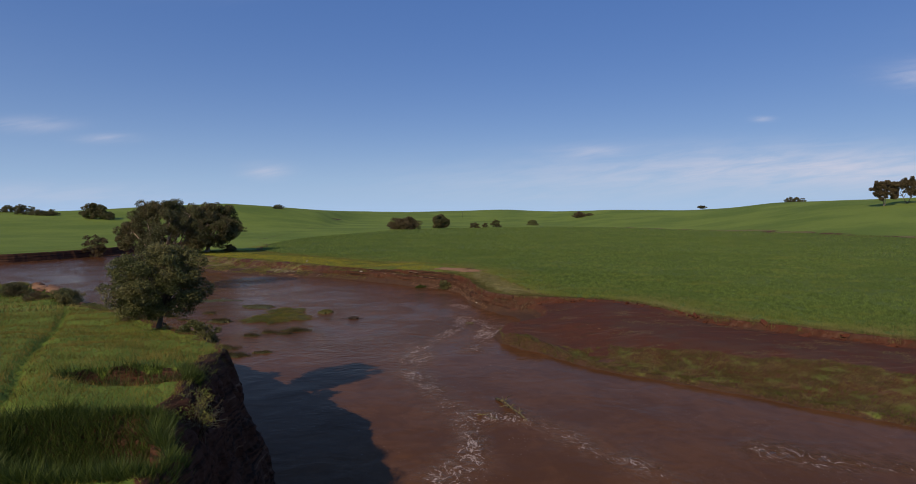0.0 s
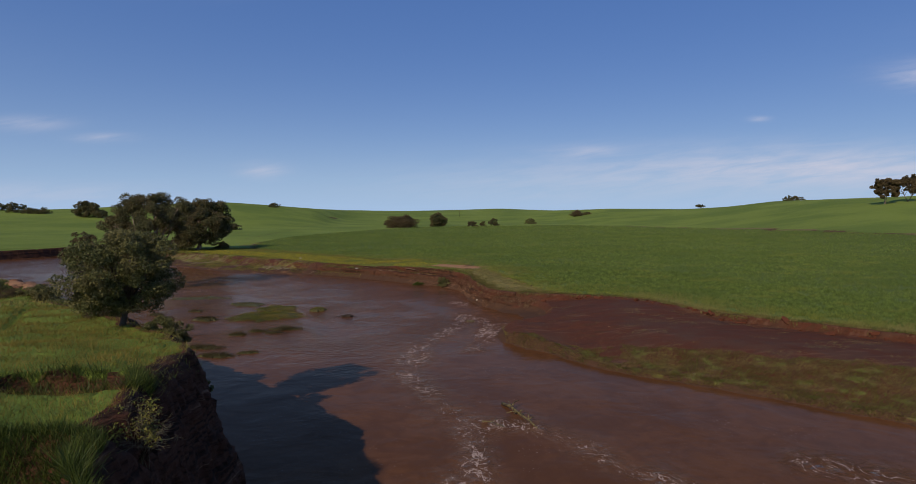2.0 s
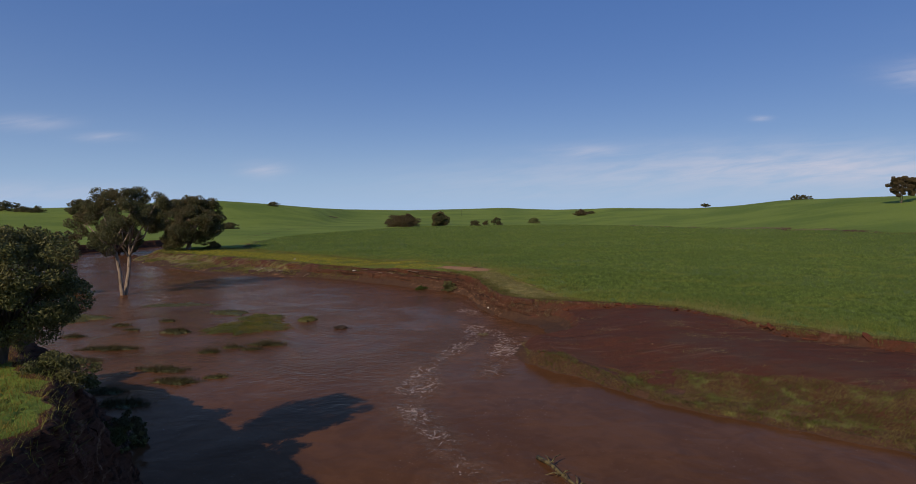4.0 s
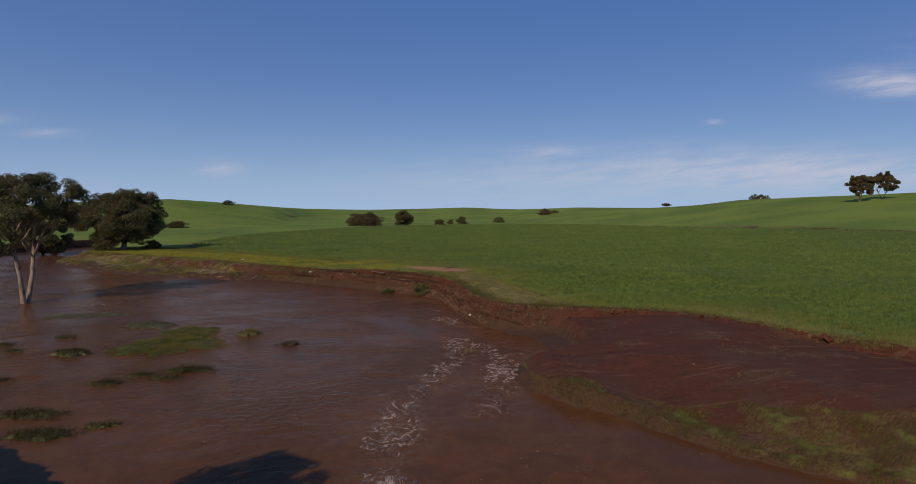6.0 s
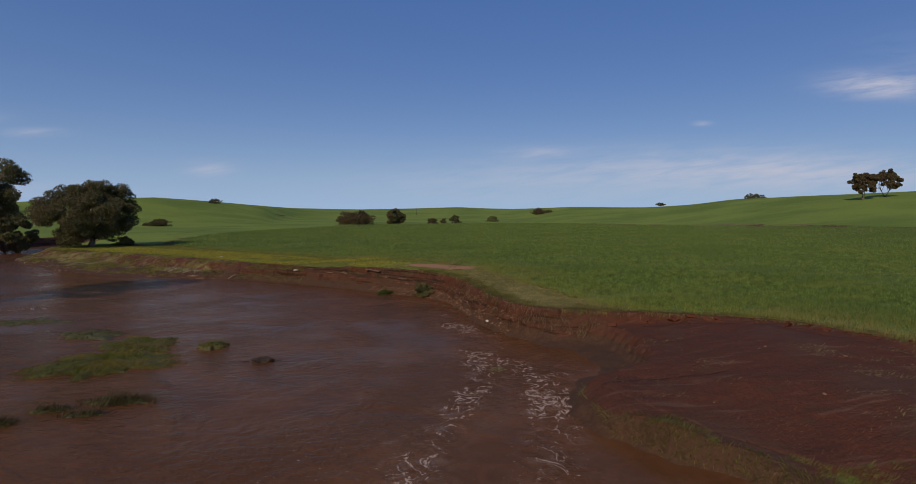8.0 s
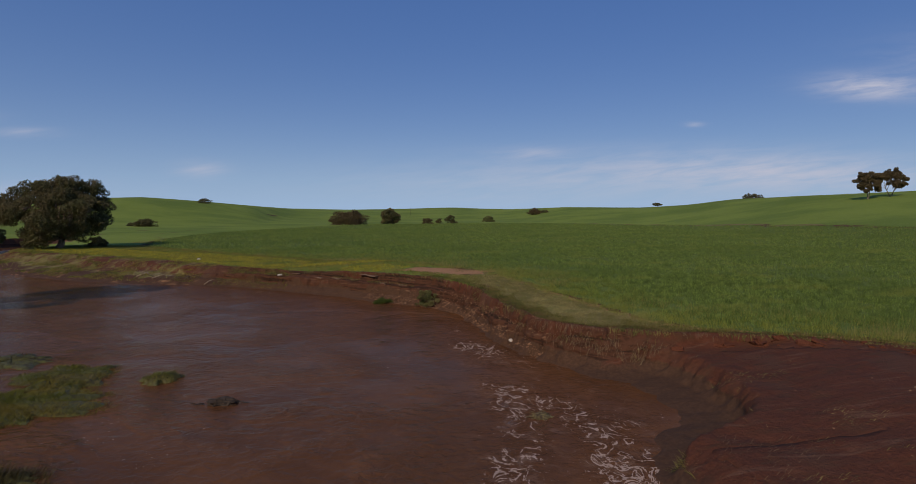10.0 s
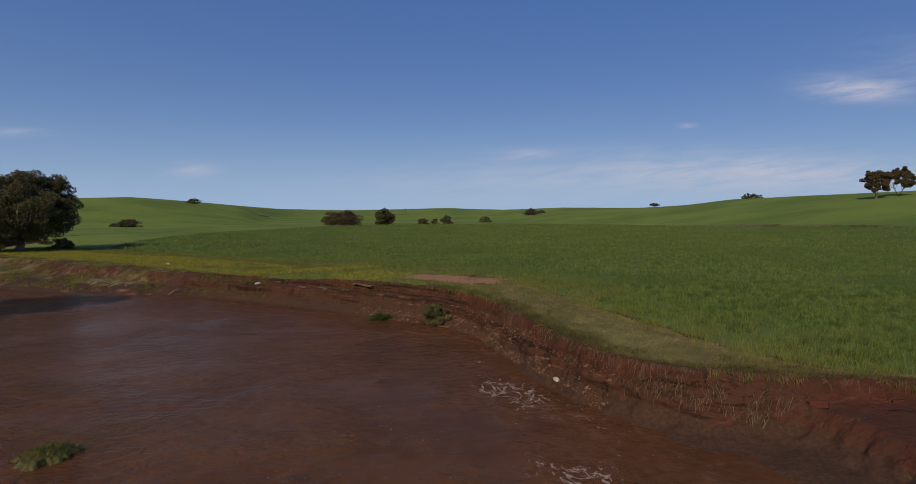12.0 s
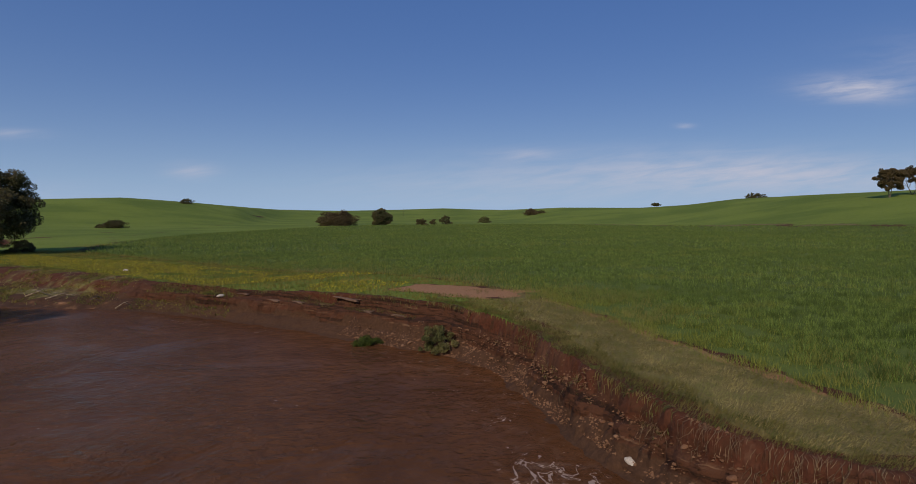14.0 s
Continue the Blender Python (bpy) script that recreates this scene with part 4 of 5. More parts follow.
gum("river_gum", "tall river gum with pale forked stems standing in flood water", -54.2, 102.4, 18.2, 13.6, 11, M_LEAF, M_BARK, clear=0.30, stems=2, billows=15, clumps=9, per_clump=300, leaf_size=0.14, trunk=0.42, z=-0.3, low_skirt=-0.5)
gum("river_gum", "broad dark river gum on a grassy point", -79.2, 176, 14.2, 19.8, 12, M_LEAF_DARK, M_BARK, clear=0.10, billows=24, clumps=12, per_clump=330, leaf_size=0.20, trunk=0.75, low_skirt=-0.85, puff=0.37)
gum("river_gum", "bushy grey-green gum on the far river bank", -108, 190, 13.5, 14, 13, M_LEAF, M_BARK_DARK, clear=0.1, billows=14, clumps=10, per_clump=220, leaf_size=0.22, low_skirt=-0.8)
tree("bank_tree", "small leaning grey-green tree on the brink of a bank", -19.2, 35.6, 5.7, 5.8, 14, M_LEAF_GREEN, M_BARK_DARK, clear=0.14, ragged=0.45, tight=0.75, clumps=170, per_clump=300, leaf_size=0.07, trunk=0.17, lean=(0.5, -0.3))
tree("river_tree", "small rounded tree at the water's edge", -121, 186, 8.8, 8, 15, M_LEAF_BROWN, M_BARK_DARK, clear=0.2, clumps=30, per_clump=110, leaf_size=0.25)


# Trees and bushes scattered over the farmland.
def bush(name, label, x, y, height, spread, seed, leaf, group="trees on the farmland", clumps=22, squash=1.0, per_clump=110, clear=-0.45, z=None, tight=0.8, ragged=1.0):
    size = max(0.05, height * 0.04)
    clumps = int(1.7 * clumps * max(1.0, spread / height / 1.1))
    return tree(name, label, x, y, height, spread, seed, leaf, M_BARK_DARK, clear=clear, clumps=clumps, per_clump=per_clump, leaf_size=size, group=group, squash=squash, z=z, tight=tight, ragged=ragged,
                category="bush" if "bush" in name or "shrub" in name else "tree")


bush("field_tree", "wide brown-green tree beyond the wheat", -41.6, 433, 10.0, 21, 31, M_LEAF_BROWN, clumps=44)
bush("field_tree", "rounded dark tree beyond the wheat", -14.7, 468, 11.8, 13.5, 32, M_LEAF, clumps=60, clear=-0.2)
bush("field_bush", "low brown bush beyond the wheat", 14.3, 490, 5.4, 8.5, 33, M_LEAF_BROWN)
bush("field_bush", "small rounded bush beyond the wheat", 24.6, 505, 4.8, 6, 34, M_LEAF_BROWN)
bush("field_bush", "rounded dark bush beyond the wheat", 34.3, 505, 7.6, 9.5, 35, M_LEAF)
bush("field_bush", "pale green spreading bush beyond the wheat", 77.7, 585, 6.0, 11, 36, M_LEAF_GREEN)
bush("hill_bush", "dark bush clump on a rise", 156, 726, 8.5, 17, 37, M_LEAF_BROWN)
bush("hill_bush", "low straggling bush on a rise", 172, 735, 3.5, 12, 38, M_LEAF)
bush("hill_tree", "lone wind-bent tree on the skyline", 338, 776, 6.0, 12, 39, M_LEAF_DARK, clear=0.3)
bush("hill_tree", "low dark tree on the hill crest", 366, 619, 6.5, 10, 40, M_LEAF_DARK)
bush("hill_tree", "wide low dark tree on the hill crest", 377, 622, 6.5, 13, 41, M_LEAF_DARK)
gum("hill_gum", "tall open gum tree on the hillside", 266, 350, 16.4, 14.0, 42, M_LEAF_BROWN, M_BARK, clear=0.16, stems=2, billows=14, clumps=9, per_clump=120, leaf_size=0.40, trunk=0.34, group="trees on the farmland", low_skirt=-0.75, puff=0.40)
gum("hill_gum", "spreading open gum tree on the hillside", 281, 351, 15.6, 15.5, 43, M_LEAF_BROWN, M_BARK, clear=0.16, stems=2, billows=14, clumps=9, per_clump=120, leaf_size=0.40, trunk=0.34, group="trees on the farmland", low_skirt=-0.75, puff=0.40)
bush("hill_bush", "dark bush near the hill crest", -199, 618, 5.0, 11, 44, M_LEAF_DARK)
bush("hill_bush", "dark bush clump on the hill slope", -148, 374, 4.4, 9.5, 45, M_LEAF_DARK, clumps=40)
bush("hill_bush", "low bush on the hill slope", -156, 376, 2.2, 4.5, 46, M_LEAF)
bush("hill_tree", "large rounded tree on the slope", -266, 412, 12.0, 17, 47, M_LEAF, clumps=40)
bush("hill_bush", "bush beside a large tree on the slope", -254, 408, 6.0, 8, 48, M_LEAF)
bush("hill_tree", "rounded tree on the rise", -336, 432, 8.5, 12, 49, M_LEAF)
bush("hill_bush", "long low bush row on the rise", -322, 428, 4.6, 11, 50, M_LEAF)
bush("hill_bush", "low bush on the rise", -311, 428, 5.0, 10, 51, M_LEAF)
bush("hill_tree", "small tree on the rise", -364, 452, 6.0, 12, 52, M_LEAF)
bush("gum_shrub", "low dark shrub beside a river gum", -74, 181, 2.6, 5, 53, M_LEAF_DARK, "shrubs by the river")
bush("bank_bush", "round green bush at the foot of the bank", -2.4, 106.2, 1.7, 2.5, 54, M_LEAF_GREEN, "shrubs by the river", per_clump=110)
bush("water_shrub", "small green shrub standing in flood water", -62.5, 103.7, 3.2, 3.6, 55, M_LEAF_GREEN, "shrubs by the river", per_clump=110, z=-0.1)
bush("bank_bush", "dark green bush on the high bank", -33.0, 50.0, 2.3, 3.6, 56, M_LEAF_GREEN, "shrubs by the river", per_clump=120)
bush("bank_bush", "low dark bush under the small tree", -16.4, 34.6, 1.5, 2.6, 57, M_LEAF_GREEN, "shrubs by the river", per_clump=120)
bush("bank_bush", "low scrub on the brink", -22.6, 39.6, 1.1, 2.2, 58, M_LEAF_BROWN, "shrubs by the river", per_clump=100)
bush("point_shrub", "dark green shrub on the rocky point", -55.0, 77.6, 2.4, 4.6, 61, M_LEAF_GREEN, "shrubs by the river", per_clump=130, clumps=30)
bush("point_shrub", "low olive scrub on the rocky point", -58.5, 77.0, 1.3, 3.2, 62, M_LEAF_BROWN, "shrubs by the river", per_clump=110)
bush("point_shrub", "low dark scrub on the rocky point", -48.5, 74.5, 1.0, 2.6, 63, M_LEAF_DARK, "shrubs by the river", per_clump=110)
bush("point_shrub", "dark bush above the water on the point", -66.0, 82.5, 2.0, 4.6, 64, M_LEAF_DARK, "shrubs by the river", per_clump=120)
bush("foot_shrub", "dark shrub at the foot of the high bank", -19.9, 44.6, 2.0, 2.4, 65, M_LEAF_DARK, "shrubs by the river", per_clump=110)
bush("foot_shrub", "small dark shrub low on the high bank", -16.9, 39.6, 1.5, 1.8, 66, M_LEAF_GREEN, "shrubs by the river", per_clump=110)
bush("reed_clump", "small green reed clump at the waterline", -7.4, 109.3, 0.7, 1.9, 59, M_LUSH_SHADED, "shrubs by the river", per_clump=60)

# ---------------------------------------------------------------- crop, grass and weeds
DOWNSTREAM = math.atan2(-0.8, 0.6)


def stuff(name, me, label, category):
    return tagged(new(name, me), label, category, kind="stuff")


def joined(name, meshes):
    """One mesh out of several loose ones that share a material."""
    co = []
    for me in meshes:
        a = np.empty(len(me.vertices) * 3, np.float32)
        me.vertices.foreach_get("co", a)
        co.append(a.reshape(-1, 3, 3))
    out = soup(name, np.concatenate(co), 3, meshes[0].materials[0])
    for me in meshes:
        bpy.data.meshes.remove(me)
    return out


def wheat_zone(x0, x1, y0, y1, per, near, reach, height, width, inner=0.0, outer=1e9, mat=None):
    n = int((x1 - x0) * (y1 - y0) * per)
    x, y = x0 + (x1 - x0) * rng.random(n), y0 + (y1 - y0) * rng.random(n)
    d = np.hypot((x - 8) * 0.9, y - 72)
    k = (d >= near) & (d < reach) & (vnoise(x, y, 0.8, 2) > 0.05 - 0.45 * rng.random(n))
    x, y = x[k], y[k]
    deep = side(x + 0.75 * vnoise(x, y, 2.2, 4, 0.6), y + 0.75 * vnoise(x + 90, y + 40, 2.2, 4, 0.6), CROP)
    k = (deep > -0.9 + 1.2 * inner + (1.2 + inner) * rng.random(len(x)) ** 2) & (deep < outer * (1 - 0.8 * rng.random(len(x))))
    x, y = x[k], y[k]
    z = field_top(x, y, hills(x, y))
    return blade_mesh("wheat", x, y, z, height * (0.82 + 0.75 * vnoise(x, y, 0.8, 2) + 0.2 * vnoise(x, y, 5, 2)), width, 0.42, mat or M_WHEAT)


wheat = joined("wheat", [wheat_zone(4, 60, 48, 118, 150, 0, 42, 0.42, 0.027, 2.0), wheat_zone(-60, 125, 20, 185, 44, 42, 110, 0.42, 0.042, 1.0), wheat_zone(-80, 190, 60, 330, 8, 110, 250, 0.52, 0.11), wheat_zone(-80, 190, 190, 545, 1.6, 250, 480, 0.60, 0.28)])
thin = joined("thin_wheat", [wheat_zone(4, 60, 48, 118, 90, 0, 42, 0.40, 0.03, 0.0, 10.0, M_THIN), wheat_zone(-60, 125, 20, 185, 30, 42, 110, 0.38, 0.042, 0.0, 12.0, M_THIN)])
stuff("thin_wheat", thin, "thinner yellow-green wheat along the field's margin", "wheat")
stuff("wheat_crop", wheat, "dense green young wheat covering the field", "wheat")


x, y, z = scatter(0, 16, 78, 124, 380, lambda x, y, at: at["field"] & (at["d_brink"] + 1.3 * vnoise(x, y, 2.6, 3) > 1.1) & (at["d_crop"] + 1.6 * vnoise(x, y, 1.5, 3) < 0.1) & (bare_patch(x, y) + 0.3 * vnoise(x, y, 5, 3) < 0.4), BRINK, 9.0)
stuff("flattened_wheat", blade_mesh("flattened_wheat", x, y, z + 0.04, 0.15, 0.016, 1.3, M_DRY, DOWNSTREAM + 2.5 * vnoise(x, y, 1.6, 2), 1.5), "pale flattened wheat along the brink", "grass")
x, y, z = scatter(-3, 46, 50, 124, 300, lambda x, y, at: at["field"] & (at["d_brink"] > 0.0) & (at["d_crop"] < 0.6) & (at["d_brink"] + 1.3 * vnoise(x, y, 2.6, 3) < 1.5 + 0.9 * (vnoise(x, y, 1.3, 2) > 0.25)) & (bare_patch(x, y) + 0.3 * vnoise(x, y, 5, 3) < 0.45), BRINK, 5.0)
stuff("brink_grass", blade_mesh("brink_grass", x, y, z, 0.24 + 0.08 * vnoise(x, y, 0.9, 2), 0.030, 0.9, M_BRINK, DOWNSTREAM, 1.5), "green grass pushed over along the brink", "grass")
x, y, z = scatter(0, 16, 78, 124, 40, lambda x, y, at: at["field"] & (at["d_brink"] > 0.6) & (at["d_crop"] < 0.2) & (vnoise(x, y, 1.8, 3) > 0.12), BRINK, 9.0)
stuff("strip_weeds", blade_mesh("strip_weeds", x, y, z, 0.22, 0.03, 0.9, M_BRINK, DOWNSTREAM, 1.5), "patches of low green weeds among flattened straw", "weeds")
x, y, z = scatter(-84, 3, 104, 186, 26, lambda x, y, at: at["field"] & (at["d_brink"] > -0.1) & (at["d_crop"] < 0.8) & (at["d_brink"] < 24) & (bare_patch(x, y) + 0.3 * vnoise(x, y, 5, 3) < 0.4))
stuff("bank_weeds", blade_mesh("bank_weeds", x, y, z, 0.24, 0.085, 0.75, M_WEED), "low green weeds along the top of the bank", "weeds")
x, y, z = scatter(-80, -4, 108, 176, 14, lambda x, y, at: at["field"] & (at["d_brink"] > 0.3) & (at["d_crop"] < 0) & (at["d_brink"] < 12) & (vnoise(x, y, 5, 3) + 0.02 * (-20 - x) * (x < -20) > -0.02))
stuff("yellow_flowers", blade_mesh("yellow_flowers", x, y, z + 0.10, 0.12, 0.09, 0.9, M_YELLOW), "band of small yellow wildflowers", "flowers")
x, y, z = scatter(-92, -20, 119, 178, 55, lambda x, y, at: at["field"] & (at["w"] > 0.12) & (at["d_brink"] < 0.3) & (vnoise(x, y, 4, 3) > -0.12))
stuff("slope_grass", blade_mesh("slope_grass", x, y, z, 0.22, 0.08, 0.85, M_WEED), "rough grass on the river slope", "grass")
x, y, z = scatter(-92, -20, 119, 178, 2.5, lambda x, y, at: at["field"] & (at["w"] > 0.08) & (at["d_brink"] < 0))
stuff("slope_straw", blade_mesh("slope_straw", x, y, z, 0.30, 0.10, 1.1, M_DRY), "dry stalks on the river slope", "grass")


def strip_keep(x, y, at):
    b = vnoise(x, y, 5, 3)
    return at["field"] & (at["terrace"] > 0.5) & (at["d_brink"] < -0.5) & (at["d_shore"] > 0.40 - 0.35 * smooth(11, 15, x)) & (at["d_shore"] + 1.6 * b < strip_width(x)) & (y < 67.5) & (b + 0.012 * (x - 8) > -0.55) & (vnoise(x + 31, y, 2.4, 3) + 0.06 * (x - 12) > -0.12)


x, y, z = scatter(3, 52, 24, 68, 270, strip_keep, SHORE, 11.0)
stuff("terrace_grass", blade_mesh("terrace_grass", x, y, z, 0.24, 0.026, 0.95, M_STRIP, DOWNSTREAM, 1.0), "matted green grass combed over by the flood", "grass")
x, y, z = scatter(3, 52, 24, 68, 26, lambda x, y, at: strip_keep(x, y, at) | (at["field"] & (at["terrace"] > 0.5) & (at["d_brink"] < -0.5) & (at["d_shore"] > 0.2) & (at["d_shore"] < 7.5) & (vnoise(x, y, 3, 3) > 0.05)))
stuff("terrace_straw", blade_mesh("terrace_straw", x, y, z + 0.02, 0.22, 0.014, 1.35, M_ROOT, DOWNSTREAM, 1.5), "straw-coloured dead grass on the terrace", "grass")
x, y, z = scatter(5, 52, 38, 82, 42.0, lambda x, y, at: at["field"] & (at["terrace"] > 0.4) & (at["d_brink"] < -0.6) & (at["d_shore"] > 2.5) & (vnoise(0.35 * x, 1.3 * y + 0.25 * x, 1.6, 3) > 0.22) & (vnoise(x, y, 6, 2) > -0.2))
stuff("straw_litter", blade_mesh("straw_litter", x, y, z + 0.05, 0.17, 0.016, 1.47, M_DRY, math.atan2(-0.45, 0.9), 0.9), "scattered pale straw on bare red soil", "straw")

ex, ey, ez = scatter(3, 44, 30, 67, 230, lambda x, y, at: at["field"] & (at["terrace"] > 0.5) & (at["d_shore"] > 0.15) & (at["d_shore"] < 1.1) & (vnoise(x, y, 2.4, 3) > -0.16), SHORE, 2.5)
here, east, north = land(ex, ey)["d_shore"], land(ex + 0.3, ey)["d_shore"], land(ex, ey + 0.3)["d_shore"]
stuff("edge_grass", blade_mesh("edge_grass", ex, ey, ez + 0.03, 0.32, 0.032, 1.5, M_STRIP, np.arctan2(here - north, here - east), 0.8), "grass hanging over the terrace's wet edge", "grass")

# Roots and stalks that hang over the brink.
def ribbons(name, x, y, z, way, length, width, mat, reach=0.28):
    """Limp stalks: each one leans out over the edge and hangs down in two bent strips."""
    n = len(x)
    way = way + 1.1 * (rng.random(n) - 0.5)
    ln = length * (0.35 + 1.0 * rng.random(n))
    out = np.stack([np.cos(way), np.sin(way), np.zeros(n)], -1)
    across = np.stack([-np.sin(way), np.cos(way), np.zeros(n)], -1) * (width * (0.6 + 0.8 * rng.random(n)) / 2)[:, None]
    up = np.array([0.0, 0.0, 1.0])
    p0 = np.stack([x, y, z + 0.03], -1)
    p1 = p0 + out * (reach * ln * (0.6 + 0.9 * rng.random(n)))[:, None] - up * (0.12 * ln)[:, None]
    p2 = p1 + out * (0.10 * ln)[:, None] - up * (0.45 * ln)[:, None] + (across / np.linalg.norm(across, axis=1)[:, None]) * (0.55 * ln * (rng.random(n) - 0.5))[:, None]
    p3 = p2 + out * (0.10 * ln * (rng.random(n) - 0.3))[:, None] - up * (0.40 * ln)[:, None]
    quads = [np.stack([a - across * ka, a + across * ka, b + across * kb, b - across * kb], 1) for a, b, ka, kb in ((p0, p1, 1, 1), (p1, p2, 1, 0.8), (p2, p3, 0.8, 0.2))]
    return soup(name, np.concatenate(quads), 4, mat)


line = BRINK[(BRINK[:, 0] < 46) & (BRINK[:, 0] > -24) & (BRINK[:, 1] > 50)]
hx, hy = [], []
for (ax, ay), (dx, dy) in zip(line[:-1], np.diff(line, axis=0)):
    t = rng.random(int(math.hypot(dx, dy) * 900))
    hx.append(ax + dx * t)
    hy.append(ay + dy * t)
hx, hy = map(np.concatenate, (hx, hy))
hx, hy = hx + 2.2 * (rng.random(len(hx)) - 0.5), hy + 2.2 * (rng.random(len(hy)) - 0.5)
lie = land(hx, hy)
k = lie["field"] & (lie["d_brink"] > -0.22) & (lie["d_brink"] < 0.12)
hx, hy, hz = hx[k], hy[k], lie["z"][k]
here, east, north = lie["d_brink"][k], land(hx + 0.25, hy)["d_brink"], land(hx, hy + 0.25)["d_brink"]
hn = np.arctan2(here - north, here - east)
patch = vnoise(hx, hy, 2.2, 3)
south = smooth(97, 90, hy) * smooth(16, 10, hx)
k = (patch > 0.20 - 0.12 * south) & (rng.random(len(hx)) < 0.06 + 0.13 * south)
stuff("hanging_roots", ribbons("hanging_roots", hx[k], hy[k], hz[k], hn[k], 0.30 + 0.20 * south[k], 0.013, M_ROOT, 0.5), "dry roots and stalks hanging over the brink", "roots")
k = (patch < -0.02) & (rng.random(len(hx)) < 0.30)
stuff("brink_drape", ribbons("brink_drape", hx[k], hy[k], hz[k], hn[k], 0.30, 0.026, M_BRINK, 0.5), "green grass draped over the brink", "grass")
rx, ry, rz = scatter(-2, 13, 79, 104, 60, lambda x, y, at: at["field"] & (at["cut"] > 0.3) & (at["w"] > 0.62) & (at["w"] < 0.88) & (vnoise(x, y, 2.0, 3) + 0.03 * (90 - y) > 0.20), BRINK, 4.0)
here, east, north = land(rx, ry)["d_shore"], land(rx + 0.3, ry)["d_shore"], land(rx, ry + 0.3)["d_shore"]
stuff("root_mat", ribbons("root_mat", rx, ry, rz + 0.10, np.arctan2(here - north, here - east), 0.60, 0.016, M_ROOT, 0.4), "pale matted roots and dead grass hanging from the slumped turf", "roots")
rx, ry, rz = scatter(-30, 13, 79, 131, 110, lambda x, y, at: at["field"] & (at["cut"] > 0.4) & (at["w"] > 0.60) & (at["w"] < 0.9) & (vnoise(x, y, 2.0, 3) > 0.04 - 0.10 * smooth(100, 112, y)), BRINK, 5.0)
stuff("slumped_turf", blade_mesh("slumped_turf", rx, ry, rz, 0.26, 0.032, 0.9, M_BRINK), "green turf slumped down the bank", "grass")

# The high bank.
x, y, z = scatter(-46, -4, 8, 52, 150, lambda x, y, at: at["left"] & (at["d_top"] > 0.0) & (at["hollow"] < 0.38) & (np.hypot(x + 10, y - 18) < 34))
stuff("bank_grass", blade_mesh("bank_grass", x, y, z, 0.20 + 0.14 * vnoise(x, y, 1.1, 3), 0.022, 0.75, M_BANK), "short bright green grass on the high bank", "grass")
x, y, z = scatter(-80, -28, 40, 104, 14, lambda x, y, at: at["left"] & (at["d_foot"] > 1.0) & (np.hypot(x + 10, y - 18) >= 34))
stuff("rough_grass", blade_mesh("rough_grass", x, y, z, 0.32, 0.10, 0.7, M_WEED), "rough grass on the bank's far end", "grass")
# Blades in the hollows, coloured darker in place of shade.
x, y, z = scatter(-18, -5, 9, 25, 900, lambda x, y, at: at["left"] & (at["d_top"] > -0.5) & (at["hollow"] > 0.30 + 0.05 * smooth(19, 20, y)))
stuff("long_grass", blade_mesh("long_grass", x, y, z, 0.50 * (1 + 0.6 * vnoise(x, y, 0.9, 2)), 0.026, 0.7, M_LUSH_SHADED), "long green grass in the slumped hollows, darkened to look shaded", "grass")
x, y, z = scatter(-40, -3, 8, 56, 70, lambda x, y, at: at["left"] & (np.abs(at["d_top"] + 0.25) < 0.45))
stuff("brink_tussocks", blade_mesh("brink_tussocks", x, y, z, 0.34, 0.022, 1.2, M_WEED), "tufts of grass on the high brink", "grass")


